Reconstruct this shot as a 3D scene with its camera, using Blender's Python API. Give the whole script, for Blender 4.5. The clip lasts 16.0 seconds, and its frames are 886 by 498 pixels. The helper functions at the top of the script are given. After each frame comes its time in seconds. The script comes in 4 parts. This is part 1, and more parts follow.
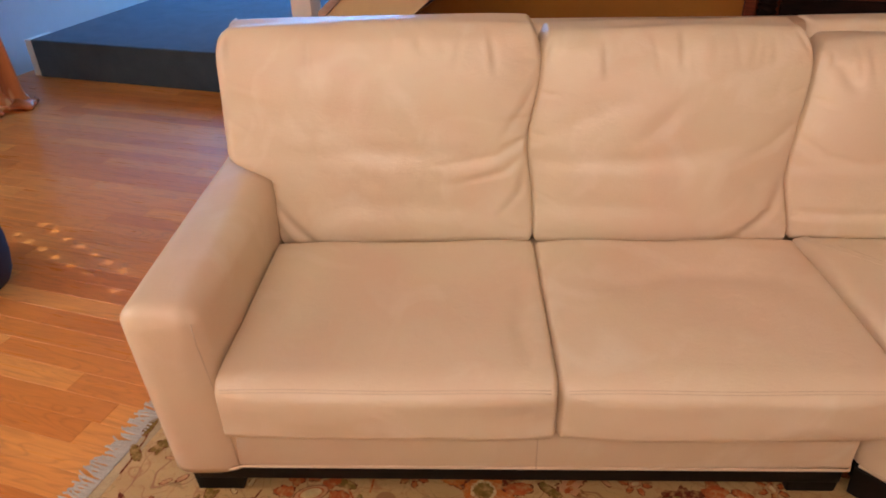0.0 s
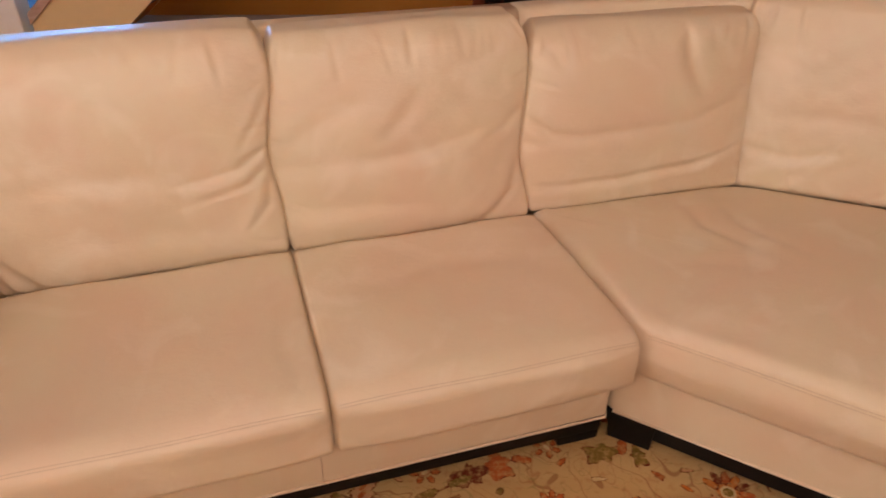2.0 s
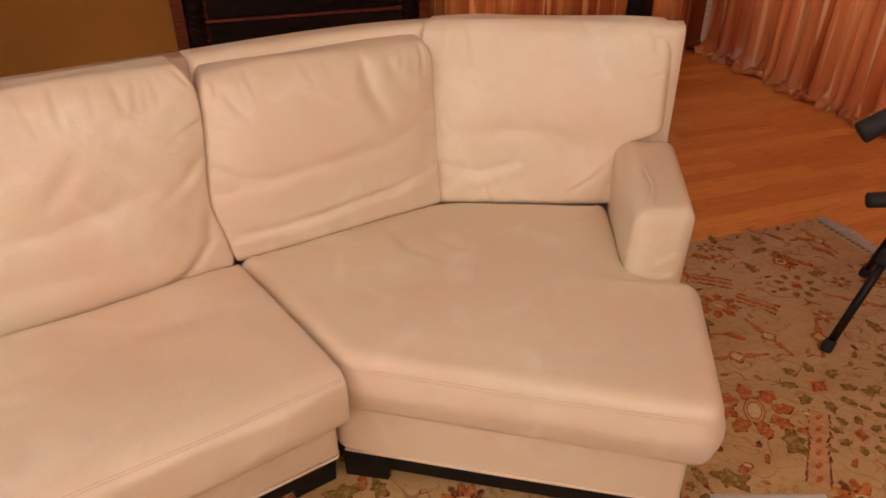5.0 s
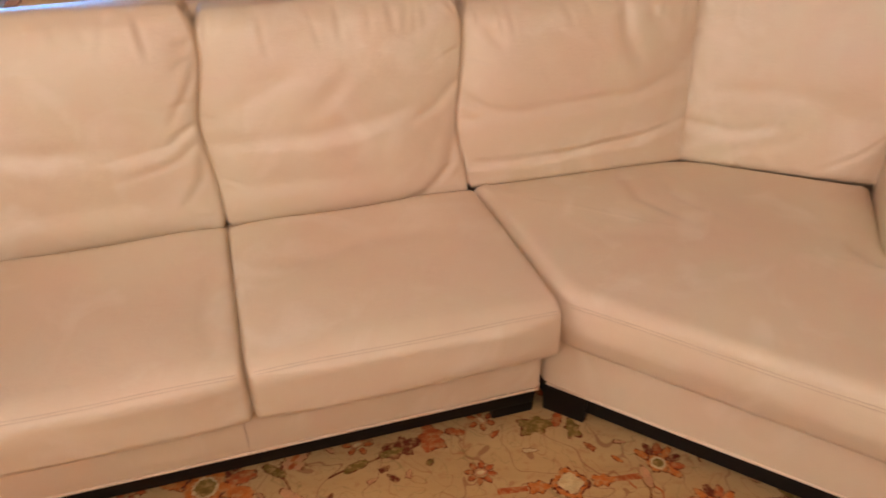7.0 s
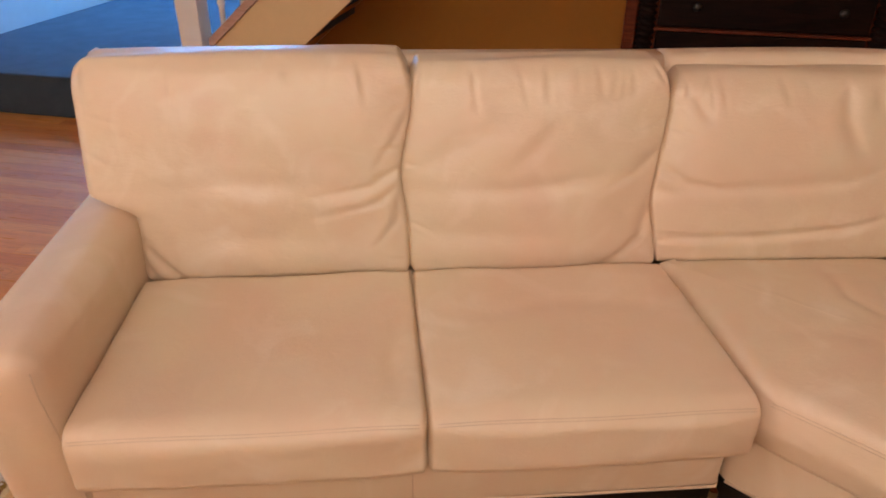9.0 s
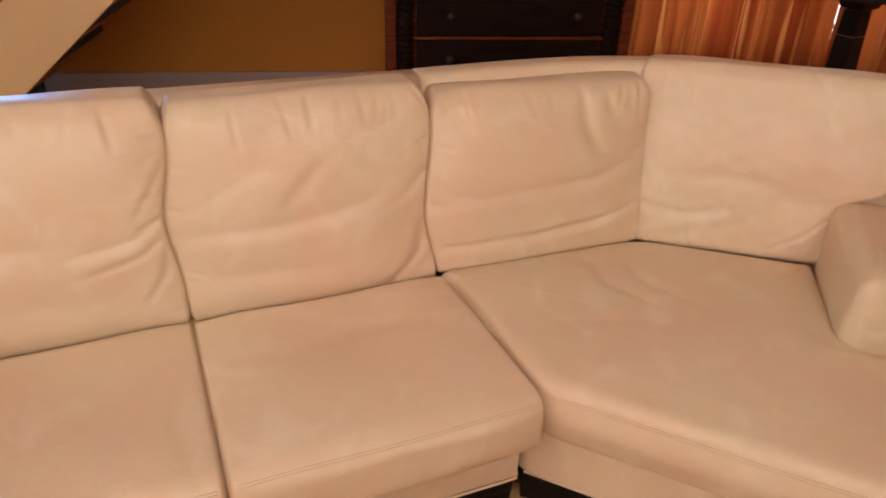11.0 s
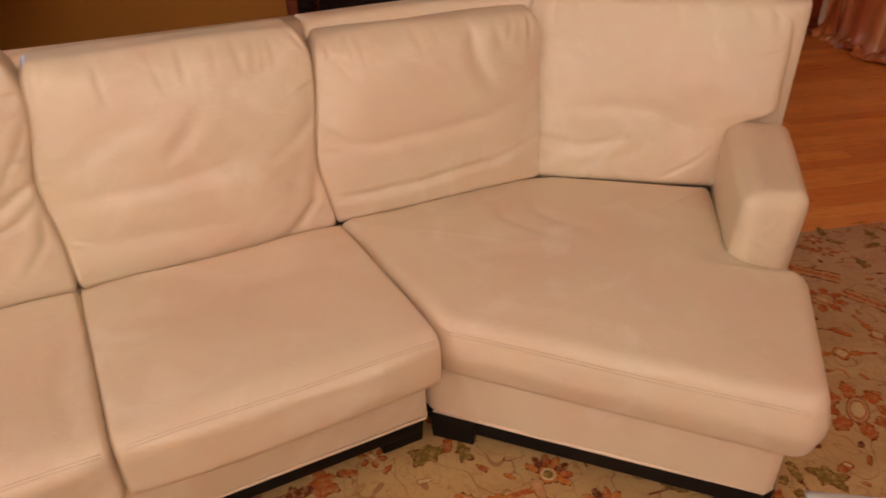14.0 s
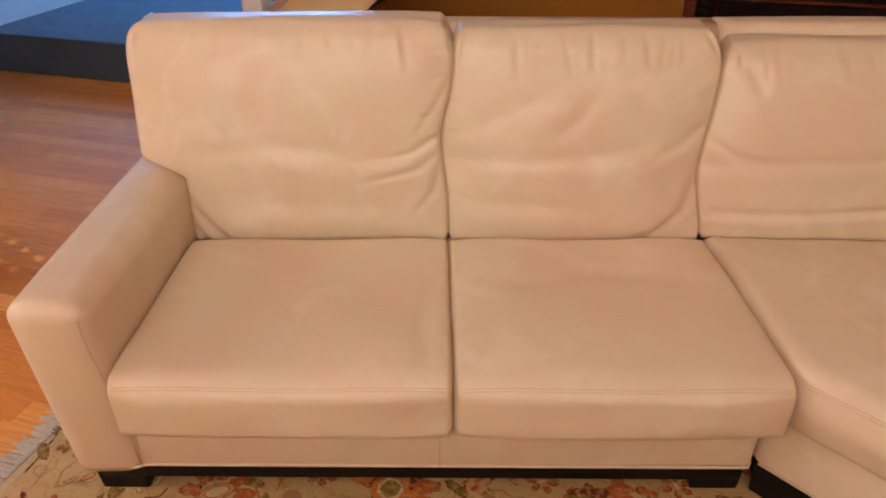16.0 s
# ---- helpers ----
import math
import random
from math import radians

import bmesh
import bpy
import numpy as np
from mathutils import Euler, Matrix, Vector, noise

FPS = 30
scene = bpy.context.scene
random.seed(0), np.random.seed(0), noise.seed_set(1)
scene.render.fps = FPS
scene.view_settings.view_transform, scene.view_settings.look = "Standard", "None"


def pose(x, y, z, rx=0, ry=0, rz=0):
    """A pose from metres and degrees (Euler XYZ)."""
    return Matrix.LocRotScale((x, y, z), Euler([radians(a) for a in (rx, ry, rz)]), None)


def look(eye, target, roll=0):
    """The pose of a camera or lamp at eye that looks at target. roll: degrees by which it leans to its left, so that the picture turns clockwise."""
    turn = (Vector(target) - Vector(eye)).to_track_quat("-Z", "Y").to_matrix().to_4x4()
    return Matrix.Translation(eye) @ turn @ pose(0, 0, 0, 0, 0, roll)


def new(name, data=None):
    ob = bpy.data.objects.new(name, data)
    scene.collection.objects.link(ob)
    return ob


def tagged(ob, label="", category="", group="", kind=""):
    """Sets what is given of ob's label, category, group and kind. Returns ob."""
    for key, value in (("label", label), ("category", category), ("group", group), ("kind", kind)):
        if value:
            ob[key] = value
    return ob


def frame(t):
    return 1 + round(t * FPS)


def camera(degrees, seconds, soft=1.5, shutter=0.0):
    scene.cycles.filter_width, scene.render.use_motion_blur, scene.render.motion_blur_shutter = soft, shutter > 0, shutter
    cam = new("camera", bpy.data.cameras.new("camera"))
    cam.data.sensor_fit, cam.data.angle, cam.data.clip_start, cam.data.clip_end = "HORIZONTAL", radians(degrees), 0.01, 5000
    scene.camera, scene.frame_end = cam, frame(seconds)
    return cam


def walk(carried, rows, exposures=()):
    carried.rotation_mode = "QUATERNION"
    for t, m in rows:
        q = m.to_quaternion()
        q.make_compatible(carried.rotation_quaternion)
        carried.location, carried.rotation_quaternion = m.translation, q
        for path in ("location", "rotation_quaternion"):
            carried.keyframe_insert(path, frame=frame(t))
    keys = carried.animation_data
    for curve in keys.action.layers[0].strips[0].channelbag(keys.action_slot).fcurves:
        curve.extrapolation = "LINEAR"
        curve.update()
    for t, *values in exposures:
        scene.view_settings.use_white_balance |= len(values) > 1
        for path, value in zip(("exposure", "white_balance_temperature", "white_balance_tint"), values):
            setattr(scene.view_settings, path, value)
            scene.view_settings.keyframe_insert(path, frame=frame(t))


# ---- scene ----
from mathutils.bvhtree import BVHTree

cam = camera(64.5, 16.0, soft=1.7, shutter=0.3)
PATH = [
    (0, (0.088, -0.017, 1.437), (0.008, 1.688, 0.396), -1.7),
    (0.5, (0.055, 0.04, 1.454), (0.115, 1.749, 0.417), -0.7),
    (1, (0.079, 0.051, 1.44), (0.322, 1.728, 0.377), -0.8),
    (1.5, (0.115, 0.063, 1.467), (0.545, 1.678, 0.367), -0.5),
    (2, (0.198, 0.037, 1.481), (0.677, 1.637, 0.38), 0.1),
    (2.5, (0.308, 0.005, 1.518), (1.021, 1.525, 0.43), 0.5),
    (3, (0.371, -0.001, 1.532), (1.251, 1.419, 0.433), 0.6),
    (3.5, (0.42, -0.031, 1.532), (1.381, 1.35, 0.452), 0.0),
    (3.7, (0.441, -0.047, 1.525), (1.399, 1.331, 0.437), -0.4),
    (5.8, (0.485, -0.056, 1.477), (1.456, 1.383, 0.484), -0.2),
    (6, (0.481, -0.066, 1.491), (1.429, 1.374, 0.476), -0.5),
    (6.5, (0.465, -0.086, 1.437), (1.214, 1.424, 0.36), -2.1),
    (7, (0.393, -0.067, 1.43), (0.832, 1.542, 0.327), -1.2),
    (7.5, (0.321, -0.053, 1.403), (0.51, 1.629, 0.337), -0.6),
    (8, (0.258, -0.02, 1.422), (0.275, 1.692, 0.388), -0.0),
    (8.2, (0.238, -0.022, 1.42), (0.231, 1.714, 0.427), 0.3),
    (10.5, (0.198, 0.076, 1.52), (0.808, 1.7, 0.525), 1.4),
    (11, (0.282, 0.034, 1.524), (0.953, 1.638, 0.536), 1.6),
    (11.5, (0.379, -0.012, 1.521), (1.194, 1.55, 0.575), 2.0),
    (12, (0.443, -0.043, 1.516), (1.328, 1.486, 0.58), 1.1),
    (12.5, (0.469, -0.043, 1.51), (1.447, 1.413, 0.548), 0.3),
    (13, (0.456, -0.041, 1.486), (1.426, 1.387, 0.475), 0.2),
    (13.5, (0.442, -0.051, 1.481), (1.33, 1.403, 0.432), -0.2),
    (14, (0.43, -0.049, 1.463), (1.188, 1.461, 0.393), -0.9),
    (14.5, (0.39, -0.022, 1.448), (0.878, 1.596, 0.379), -1.2),
    (15, (0.336, -0.026, 1.422), (0.59, 1.652, 0.364), -0.8),
    (15.5, (0.294, -0.015, 1.425), (0.374, 1.68, 0.366), 0.2),
    (16, (0.273, -0.012, 1.432), (0.242, 1.692, 0.386), -0.5),
]
EXPOSURES = [(0, -0.06, 6400, 12), (1.5, -0.10, 6400, 11), (3.7, -0.04, 6650, 12), (5.8, 0.18, 6000, 9), (6.2, 0.18, 6000, 9), (7.0, -0.02, 6150, 9), (7.5, -0.10, 6350, 11), (8.2, -0.08, 6350, 11),
             (10.5, -0.03, 6400, 11), (12.5, 0.0, 6650, 12), (14.5, -0.06, 6450, 11), (16, -0.05, 6400, 11)]
walk(cam, [(t, look(eye, target, roll)) for t, eye, target, roll in PATH], EXPOSURES)

# ---- light ----
C16, S16 = math.cos(radians(16)), math.sin(radians(16))
ROOM = pose(0, 0, 0, 0, 0, -16)      # the room is turned against the sofa


def rp(u, v, z=0.0):
    """A place in the room's own axes, in world metres."""
    return Vector((u * C16 + v * S16, -u * S16 + v * C16, z))


world = bpy.data.worlds.new("world")
scene.world = world
world.use_nodes = True
wn = world.node_tree
sky = wn.nodes.new("ShaderNodeTexSky")
sky.sky_type, sky.sun_disc = "NISHITA", False
sky.sun_elevation, sky.sun_rotation = radians(32), radians(286)
wn.nodes["Background"].inputs["Strength"].default_value = 0.12
wn.links.new(sky.outputs[0], wn.nodes["Background"].inputs["Color"])


def window_light(name, u, v, z, tu, tv, tz, w, h, watts, colour):
    d = bpy.data.lights.new(name, "AREA")
    d.shape, d.size, d.size_y, d.energy, d.color = "RECTANGLE", w, h, watts, colour
    ob = new(name, d)
    ob.matrix_world = look(rp(u, v, z), rp(tu, tv, tz))
    return ob


window_light("window_light_front", 0.2, -1.42, 2.5, 0.2, 1.4, 1.9, 3.8, 1.3, 65, (1.0, 0.81, 0.67))
window_light("window_light_east", 4.62, 2.3, 1.5, 0.0, 2.0, 0.6, 3.4, 2.2, 62, (1.0, 0.88, 0.76))
window_light("window_light_back", 3.1, 5.42, 1.35, 3.0, 0.0, 1.0, 1.8, 1.9, 46, (1.0, 0.84, 0.70))
# fill lamp added at an unseen west opening, brightens left floor and arm
window_light("window_light_west", -4.42, -0.4, 1.85, -1.5, 1.0, 0.0, 1.2, 1.8, 52, (1.0, 0.88, 0.80))
window_light("window_light_stair", -3.1, 6.62, 1.75, -3.0, 5.1, 0.0, 1.8, 1.3, 155, (0.12, 0.44, 1.0))

sun_data = bpy.data.lights.new("sun", "SUN")
sun_data.energy, sun_data.angle, sun_data.color = 5.0, radians(0.4), (1.0, 0.94, 0.85)
sun = new("sun", sun_data)
SUN_UP = 32.0
sun.matrix_world = look(rp(-8 * math.cos(radians(SUN_UP)), 0, 8 * math.sin(radians(SUN_UP))), rp(0, 0, 0))

# ---- materials ----


class Nodes:
    def __init__(self, name):
        self.m = bpy.data.materials.new(name)
        self.m.use_nodes = True
        self.t = self.m.node_tree
        self.b = self.t.nodes["Principled BSDF"]
        self.out = self.t.nodes["Material Output"]

    def n(self, kind, **props):
        node = self.t.nodes.new(kind)
        for k, v in props.items():
            if k == "op":
                node.operation = v
            elif k == "blend":
                node.data_type, node.blend_type = "RGBA", v
        return node

    def l(self, a, b):
        self.t.links.new(a, b)

    def val(self, socket, v):
        if isinstance(v, bpy.types.NodeSocket):
            self.l(v, socket)
        else:
            socket.default_value = v

    def math(self, op, a, b=0.0, c=None):
        x = self.n("ShaderNodeMath", op=op)
        self.val(x.inputs[0], a)
        self.val(x.inputs[1], b)
        if c is not None:
            self.val(x.inputs[2], c)
        return x.outputs[0]

    def vmath(self, op, a, b=(0, 0, 0)):
        x = self.n("ShaderNodeVectorMath", op=op)
        self.val(x.inputs[0], a)
        self.val(x.inputs[1], b)
        return x

    def mix(self, f, a, b, blend="MIX"):
        x = self.n("ShaderNodeMix", blend=blend)
        for s, v in ((x.inputs[0], f), (x.inputs[6], a), (x.inputs[7], b)):
            if isinstance(v, tuple) and len(v) == 3:
                v = (*v, 1)
            self.val(s, v)
        return x.outputs[2]

    def coord(self, scale=(1, 1, 1), rot=0.0):
        tc = self.n("ShaderNodeNewGeometry")
        mp = self.n("ShaderNodeMapping")
        self.l(tc.outputs["Position"], mp.inputs[0])
        mp.inputs["Rotation"].default_value = (0, 0, radians(rot))
        mp.inputs["Scale"].default_value = scale
        return mp.outputs[0]

    def noise(self, vec, scale, detail=3.0, rough=0.55, distort=0.0):
        x = self.n("ShaderNodeTexNoise")
        self.l(vec, x.inputs["Vector"])
        x.inputs["Scale"].default_value, x.inputs["Detail"].default_value = scale, detail
        x.inputs["Roughness"].default_value, x.inputs["Distortion"].default_value = rough, distort
        return x.outputs[0]

    def voronoi(self, vec, scale, feature="F1"):
        x = self.n("ShaderNodeTexVoronoi")
        x.feature = feature
        self.l(vec, x.inputs["Vector"])
        x.inputs["Scale"].default_value = scale
        return x

    def ramp(self, fac, *stops):
        x = self.n("ShaderNodeValToRGB")
        self.l(fac, x.inputs[0])
        e = x.color_ramp.elements
        while len(e) < len(stops):
            e.new(0.5)
        for el, (p, col) in zip(e, stops):
            el.position, el.color = p, (*col, 1)
        return x.outputs[0]

    def step(self, v, lo, hi):
        x = self.n("ShaderNodeMapRange")
        self.val(x.inputs[0], v)
        x.inputs[1].default_value, x.inputs[2].default_value = lo, hi
        return x.outputs[0]

    def bump(self, h, strength, dist, prev=None):
        x = self.n("ShaderNodeBump")
        x.inputs["Strength"].default_value, x.inputs["Distance"].default_value = strength, dist
        self.l(h, x.inputs["Height"])
        if prev is not None:
            self.l(prev, x.inputs["Normal"])
        return x.outputs[0]

    def done(self, colour=None, rough=0.5, metal=0.0, normal=None, spec=0.5):
        if colour is not None:
            if isinstance(colour, tuple):
                colour = (*colour, 1)
            self.val(self.b.inputs["Base Color"], colour)
        self.val(self.b.inputs["Roughness"], rough)
        self.b.inputs["Metallic"].default_value = metal
        self.b.inputs["Specular IOR Level"].default_value = spec
        if normal is not None:
            self.l(normal, self.b.inputs["Normal"])
        return self.m


def leather():
    k = Nodes("cream_leather")
    p = k.coord()
    big = k.noise(p, 3.2, 4, 0.6, 0.6)
    mid = k.noise(p, 14, 3, 0.6)
    col = k.mix(k.step(big, 0.32, 0.70), (0.71, 0.595, 0.415), (0.715, 0.535, 0.38))
    col = k.mix(k.math("MULTIPLY", k.step(mid, 0.45, 0.8), 0.35), col, (0.73, 0.62, 0.46))
    smudge = k.noise(k.vmath("ADD", p, (3.1, 8.2, 1.7)).outputs[0], 5.5, 3, 0.5, 1.0)
    col = k.mix(k.math("MULTIPLY", k.step(smudge, 0.55, 0.70), 0.55), col, (0.79, 0.67, 0.52))
    rosy = k.noise(k.vmath("ADD", p, (9.0, 1.0, 4.0)).outputs[0], 2.1, 2, 0.5)
    col = k.mix(k.math("MULTIPLY", k.step(rosy, 0.46, 0.66), 0.45), col, (0.73, 0.50, 0.36))
    grain = k.voronoi(p, 420, "DISTANCE_TO_EDGE").outputs["Distance"]
    pore = k.noise(p, 700, 2)
    wr = k.noise(k.coord((1, 1, 2.2)), 26, 4, 0.6, 1.2)
    nrm = k.bump(k.math("ADD", k.step(grain, 0.0, 0.25), k.math("MULTIPLY", pore, 0.5)), 0.12, 0.0006)
    nrm = k.bump(wr, 0.25, 0.004, nrm)
    nrm = k.bump(k.noise(k.coord((1, 1, 1.6)), 62, 3, 0.6, 2.2), 0.19, 0.002, nrm)
    rough = k.math("ADD", k.math("MULTIPLY", mid, 0.18), 0.29)
    return k.done(col, rough, 0, nrm, 0.5)


def plain(name, colour, rough=0.5, metal=0.0, vary=0.12, scale=30, bump=0.15, dist=0.001, spec=0.5):
    k = Nodes(name)
    p = k.coord()
    f = k.math("ADD", k.math("MULTIPLY", k.noise(p, scale, 4), 0.6), k.math("MULTIPLY", k.noise(p, scale / 9, 3), 0.4))
    lo = tuple(c * (1 - vary) for c in colour)
    hi = tuple(min(1, c * (1 + vary)) for c in colour)
    col = k.mix(k.step(f, 0.3, 0.7), lo, hi)
    nrm = k.bump(k.noise(p, scale * 4, 3), bump, dist)
    return k.done(col, rough, metal, nrm, spec)


def oak_floor():
    k = Nodes("oak_floor")
    rnd = k.n("ShaderNodeObjectInfo").outputs["Random"]
    isl = k.n("ShaderNodeNewGeometry").outputs["Random Per Island"]
    r = k.math("FRACT", k.math("ADD", k.math("MULTIPLY", rnd, 7.31), k.math("MULTIPLY", isl, 3.77)))
    off = k.n("ShaderNodeCombineXYZ")
    k.l(k.math("MULTIPLY", r, 37.0), off.inputs[0])
    k.l(k.math("MULTIPLY", r, 11.0), off.inputs[1])
    p = k.vmath("ADD", k.coord((1, 1, 1), 16), off.outputs[0]).outputs[0]
    st = k.vmath("MULTIPLY", p, (1.6, 26, 1)).outputs[0]
    grain = k.noise(st, 2.2, 5, 0.6, 0.7)
    fig = k.noise(k.vmath("MULTIPLY", p, (0.9, 9, 1)).outputs[0], 1.4, 2, 0.5, 1.6)
    rings = k.math("PINGPONG", k.math("MULTIPLY", fig, 9.0), 0.5)
    base = k.ramp(r, (0.0, (0.60, 0.19, 0.036)), (0.3, (0.72, 0.26, 0.055)), (0.7, (0.84, 0.36, 0.09)), (1.0, (0.66, 0.22, 0.044)))
    col = k.mix(k.math("MULTIPLY", k.step(grain, 0.42, 0.72), 0.28), base, (0.30, 0.085, 0.02))
    col = k.mix(k.math("MULTIPLY", k.step(rings, 0.30, 0.5), 0.24), col, (0.24, 0.07, 0.018))
    nrm = k.bump(grain, 0.06, 0.0006)
    rough = k.math("ADD", k.math("MULTIPLY", grain, 0.12), 0.23)
    return k.done(col, rough, 0, nrm, 0.42)


def rug_pile():
    """Pale gold wool with thin vines and faded bands of abrash."""
    k = Nodes("rug_pile")
    p = k.coord((1, 1, 0), 16)
    band = k.noise(k.vmath("MULTIPLY", p, (0.6, 3.0, 1)).outputs[0], 3.0, 3)
    col = k.mix(k.step(band, 0.3, 0.7), (0.50, 0.295, 0.105), (0.62, 0.395, 0.155))
    for shift, sc, width, tone, amt in ((0.0, 5.2, 0.007, (0.26, 0.075, 0.025), 0.6), (7.3, 8.0, 0.008, (0.36, 0.12, 0.035), 0.5), (3.9, 12.0, 0.009, (0.30, 0.20, 0.06), 0.6)):
        line = k.math("ABSOLUTE", k.math("SUBTRACT", k.noise(k.vmath("ADD", p, (shift, shift * 0.4, 0)).outputs[0], sc, 1.0, 0.5, 1.1), 0.5))
        col = k.mix(k.math("MULTIPLY", k.math("SUBTRACT", 1.0, k.step(line, width * 0.5, width)), amt), col, tone)
    fleck = k.noise(p, 42, 3, 0.6)
    col = k.mix(k.math("MULTIPLY", k.step(fleck, 0.56, 0.68), 0.5), col, (0.44, 0.19, 0.065))
    tuft = k.noise(p, 500, 2)
    col = k.mix(k.math("MULTIPLY", tuft, 0.25), col, (0.25, 0.16, 0.09), "MULTIPLY")
    k.b.inputs["Sheen Weight"].default_value = 0.2
    return k.done(col, 0.92, 0, k.bump(tuft, 0.5, 0.002), 0.12)


def dyed_wool(name, colour):
    k = Nodes(name)
    p = k.coord((1, 1, 0), 16)
    tuft = k.noise(p, 500, 2)
    f = k.math("ADD", k.math("MULTIPLY", tuft, 0.5), k.math("MULTIPLY", k.noise(p, 28, 3), 0.5))
    col = k.mix(k.step(f, 0.3, 0.7), tuple(c * 0.55 for c in colour), tuple(c * 1.3 for c in colour))
    worn = k.noise(k.vmath("ADD", p, (2.0, 6.0, 0.0)).outputs[0], 60, 3, 0.7)
    col = k.mix(k.math("MULTIPLY", k.step(worn, 0.46, 0.66), 0.7), col, (0.53, 0.31, 0.12))
    return k.done(col, 0.92, 0, k.bump(tuft, 0.5, 0.002), 0.12)


def curtain_silk(name, a, b, sheen_stripe, glow):
    k = Nodes(name)
    p = k.coord((1, 1, 0.05), 16)
    stripe = k.noise(p, 5, 2, 0.5)
    fine = k.noise(k.coord((1, 1, 0.02), 16), 60, 3)
    col = k.mix(k.step(k.math("ADD", k.math("MULTIPLY", stripe, 0.9), k.math("MULTIPLY", fine, 0.1)), 0.36, 0.64), a, b)
    # narrow gold stripes of the cloth, also painting in its bright sheen streaks
    gold = k.noise(k.vmath("ADD", p, (5.0, 2.0, 0.0)).outputs[0], 17, 1, 0.5)
    col = k.mix(k.math("MULTIPLY", k.step(gold, 0.60, 0.66), 0.75), col, sheen_stripe)
    weave = k.noise(k.coord((1, 1, 1)), 900, 2)
    nrm = k.bump(weave, 0.15, 0.0005)
    k.done(col, 0.34, 0, nrm, 0.5)
    tr = k.n("ShaderNodeBsdfTranslucent")
    k.l(col, tr.inputs["Color"])
    ms = k.n("ShaderNodeMixShader")
    ms.inputs[0].default_value = glow
    k.l(k.b.outputs[0], ms.inputs[1])
    k.l(tr.outputs[0], ms.inputs[2])
    k.l(ms.outputs[0], k.out.inputs["Surface"])
    return k.m


def carpet(name, a, b):
    k = Nodes(name)
    p = k.coord()
    f = k.noise(p, 240, 3)
    col = k.mix(k.step(k.math("ADD", k.math("MULTIPLY", f, 0.6), k.math("MULTIPLY", k.noise(p, 9, 3), 0.4)), 0.3, 0.7), a, b)
    k.b.inputs["Sheen Weight"].default_value = 0.1
    return k.done(col, 0.95, 0, k.bump(f, 0.6, 0.004), 0.05)


def dark_wood(name, a, b, rough=0.32):
    k = Nodes(name)
    p = k.vmath("MULTIPLY", k.coord((1, 1, 1), 16), (3, 3, 22)).outputs[0]
    g = k.noise(p, 2.5, 5, 0.6, 0.8)
    col = k.mix(k.step(g, 0.35, 0.68), a, b)
    return k.done(col, k.math("ADD", k.math("MULTIPLY", g, 0.15), rough - 0.07), 0, k.bump(g, 0.1, 0.0008), 0.07)


LEATHER = leather()
SEAM = plain("leather_thread", (0.60, 0.45, 0.32), 0.6, vary=0.1)
WELT = plain("leather_welt", (0.78, 0.62, 0.46), 0.45, vary=0.06)
BLACK_WOOD = plain("black_stained_wood", (0.006, 0.005, 0.005), 0.5, vary=0.3, spec=0.25)
OAK = oak_floor()
RUG = rug_pile()
WOOL = {n: dyed_wool(n + "_wool", c) for n, c in (("maroon", (0.16, 0.032, 0.014)), ("rust", (0.44, 0.10, 0.028)), ("orange", (0.54, 0.150, 0.030)),
                                                ("olive", (0.21, 0.125, 0.028)), ("pink", (0.56, 0.27, 0.125)), ("ivory", (0.66, 0.48, 0.23)))}
FRINGE = plain("cotton_fringe", (0.52, 0.47, 0.42), 0.95, vary=0.2, scale=200)
RUG_EDGE = plain("rug_selvedge", (0.50, 0.37, 0.20), 0.95, vary=0.2, scale=160)
MUSTARD = plain("mustard_wall_paint", (0.48, 0.205, 0.028), 0.75, vary=0.04, scale=18, bump=0.08)
CREAM_PAINT = plain("cream_wall_paint", (0.72, 0.52, 0.27), 0.7, vary=0.03, scale=18, bump=0.08)
WHITE_PAINT = plain("white_trim_paint", (0.80, 0.76, 0.70), 0.4, vary=0.04, scale=14, bump=0.05)
STAIR_PAINT = plain("pale_stairwell_paint", (0.52, 0.52, 0.53), 0.7, vary=0.04, scale=14, bump=0.05)
# white trim with the pier's warm light mixed into its colour
PIER_PAINT = plain("warm_lit_white_paint", (0.84, 0.72, 0.56), 0.4, vary=0.04, scale=14, bump=0.05)
CEILING_PAINT = plain("ceiling_paint", (0.80, 0.74, 0.64), 0.85, vary=0.03)
CURTAIN = curtain_silk("orange_silk_curtain", (0.40, 0.080, 0.022), (0.80, 0.31, 0.115), (0.86, 0.55, 0.28), 0.12)
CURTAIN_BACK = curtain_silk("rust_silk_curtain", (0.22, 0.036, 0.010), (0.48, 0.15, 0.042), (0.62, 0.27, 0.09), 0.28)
CARPET = carpet("blue_grey_carpet", (0.038, 0.056, 0.076), (0.078, 0.108, 0.145))
CHEST_WOOD = dark_wood("mahogany_drawer", (0.005, 0.0025, 0.002), (0.016, 0.006, 0.004), 0.55)
CHEST_FRAME = dark_wood("mahogany_frame", (0.07, 0.016, 0.008), (0.15, 0.036, 0.014), 0.42)
RAIL_WOOD = dark_wood("stair_cap", (0.42, 0.27, 0.20), (0.55, 0.38, 0.30), 0.4)
BLACK_METAL = plain("black_metal", (0.008, 0.008, 0.009), 0.42, vary=0.2, spec=0.3)
RUBBER = plain("black_rubber", (0.015, 0.015, 0.016), 0.7, vary=0.2)
CHROME = plain("chrome", (0.75, 0.74, 0.72), 0.12, 1.0, vary=0.03)
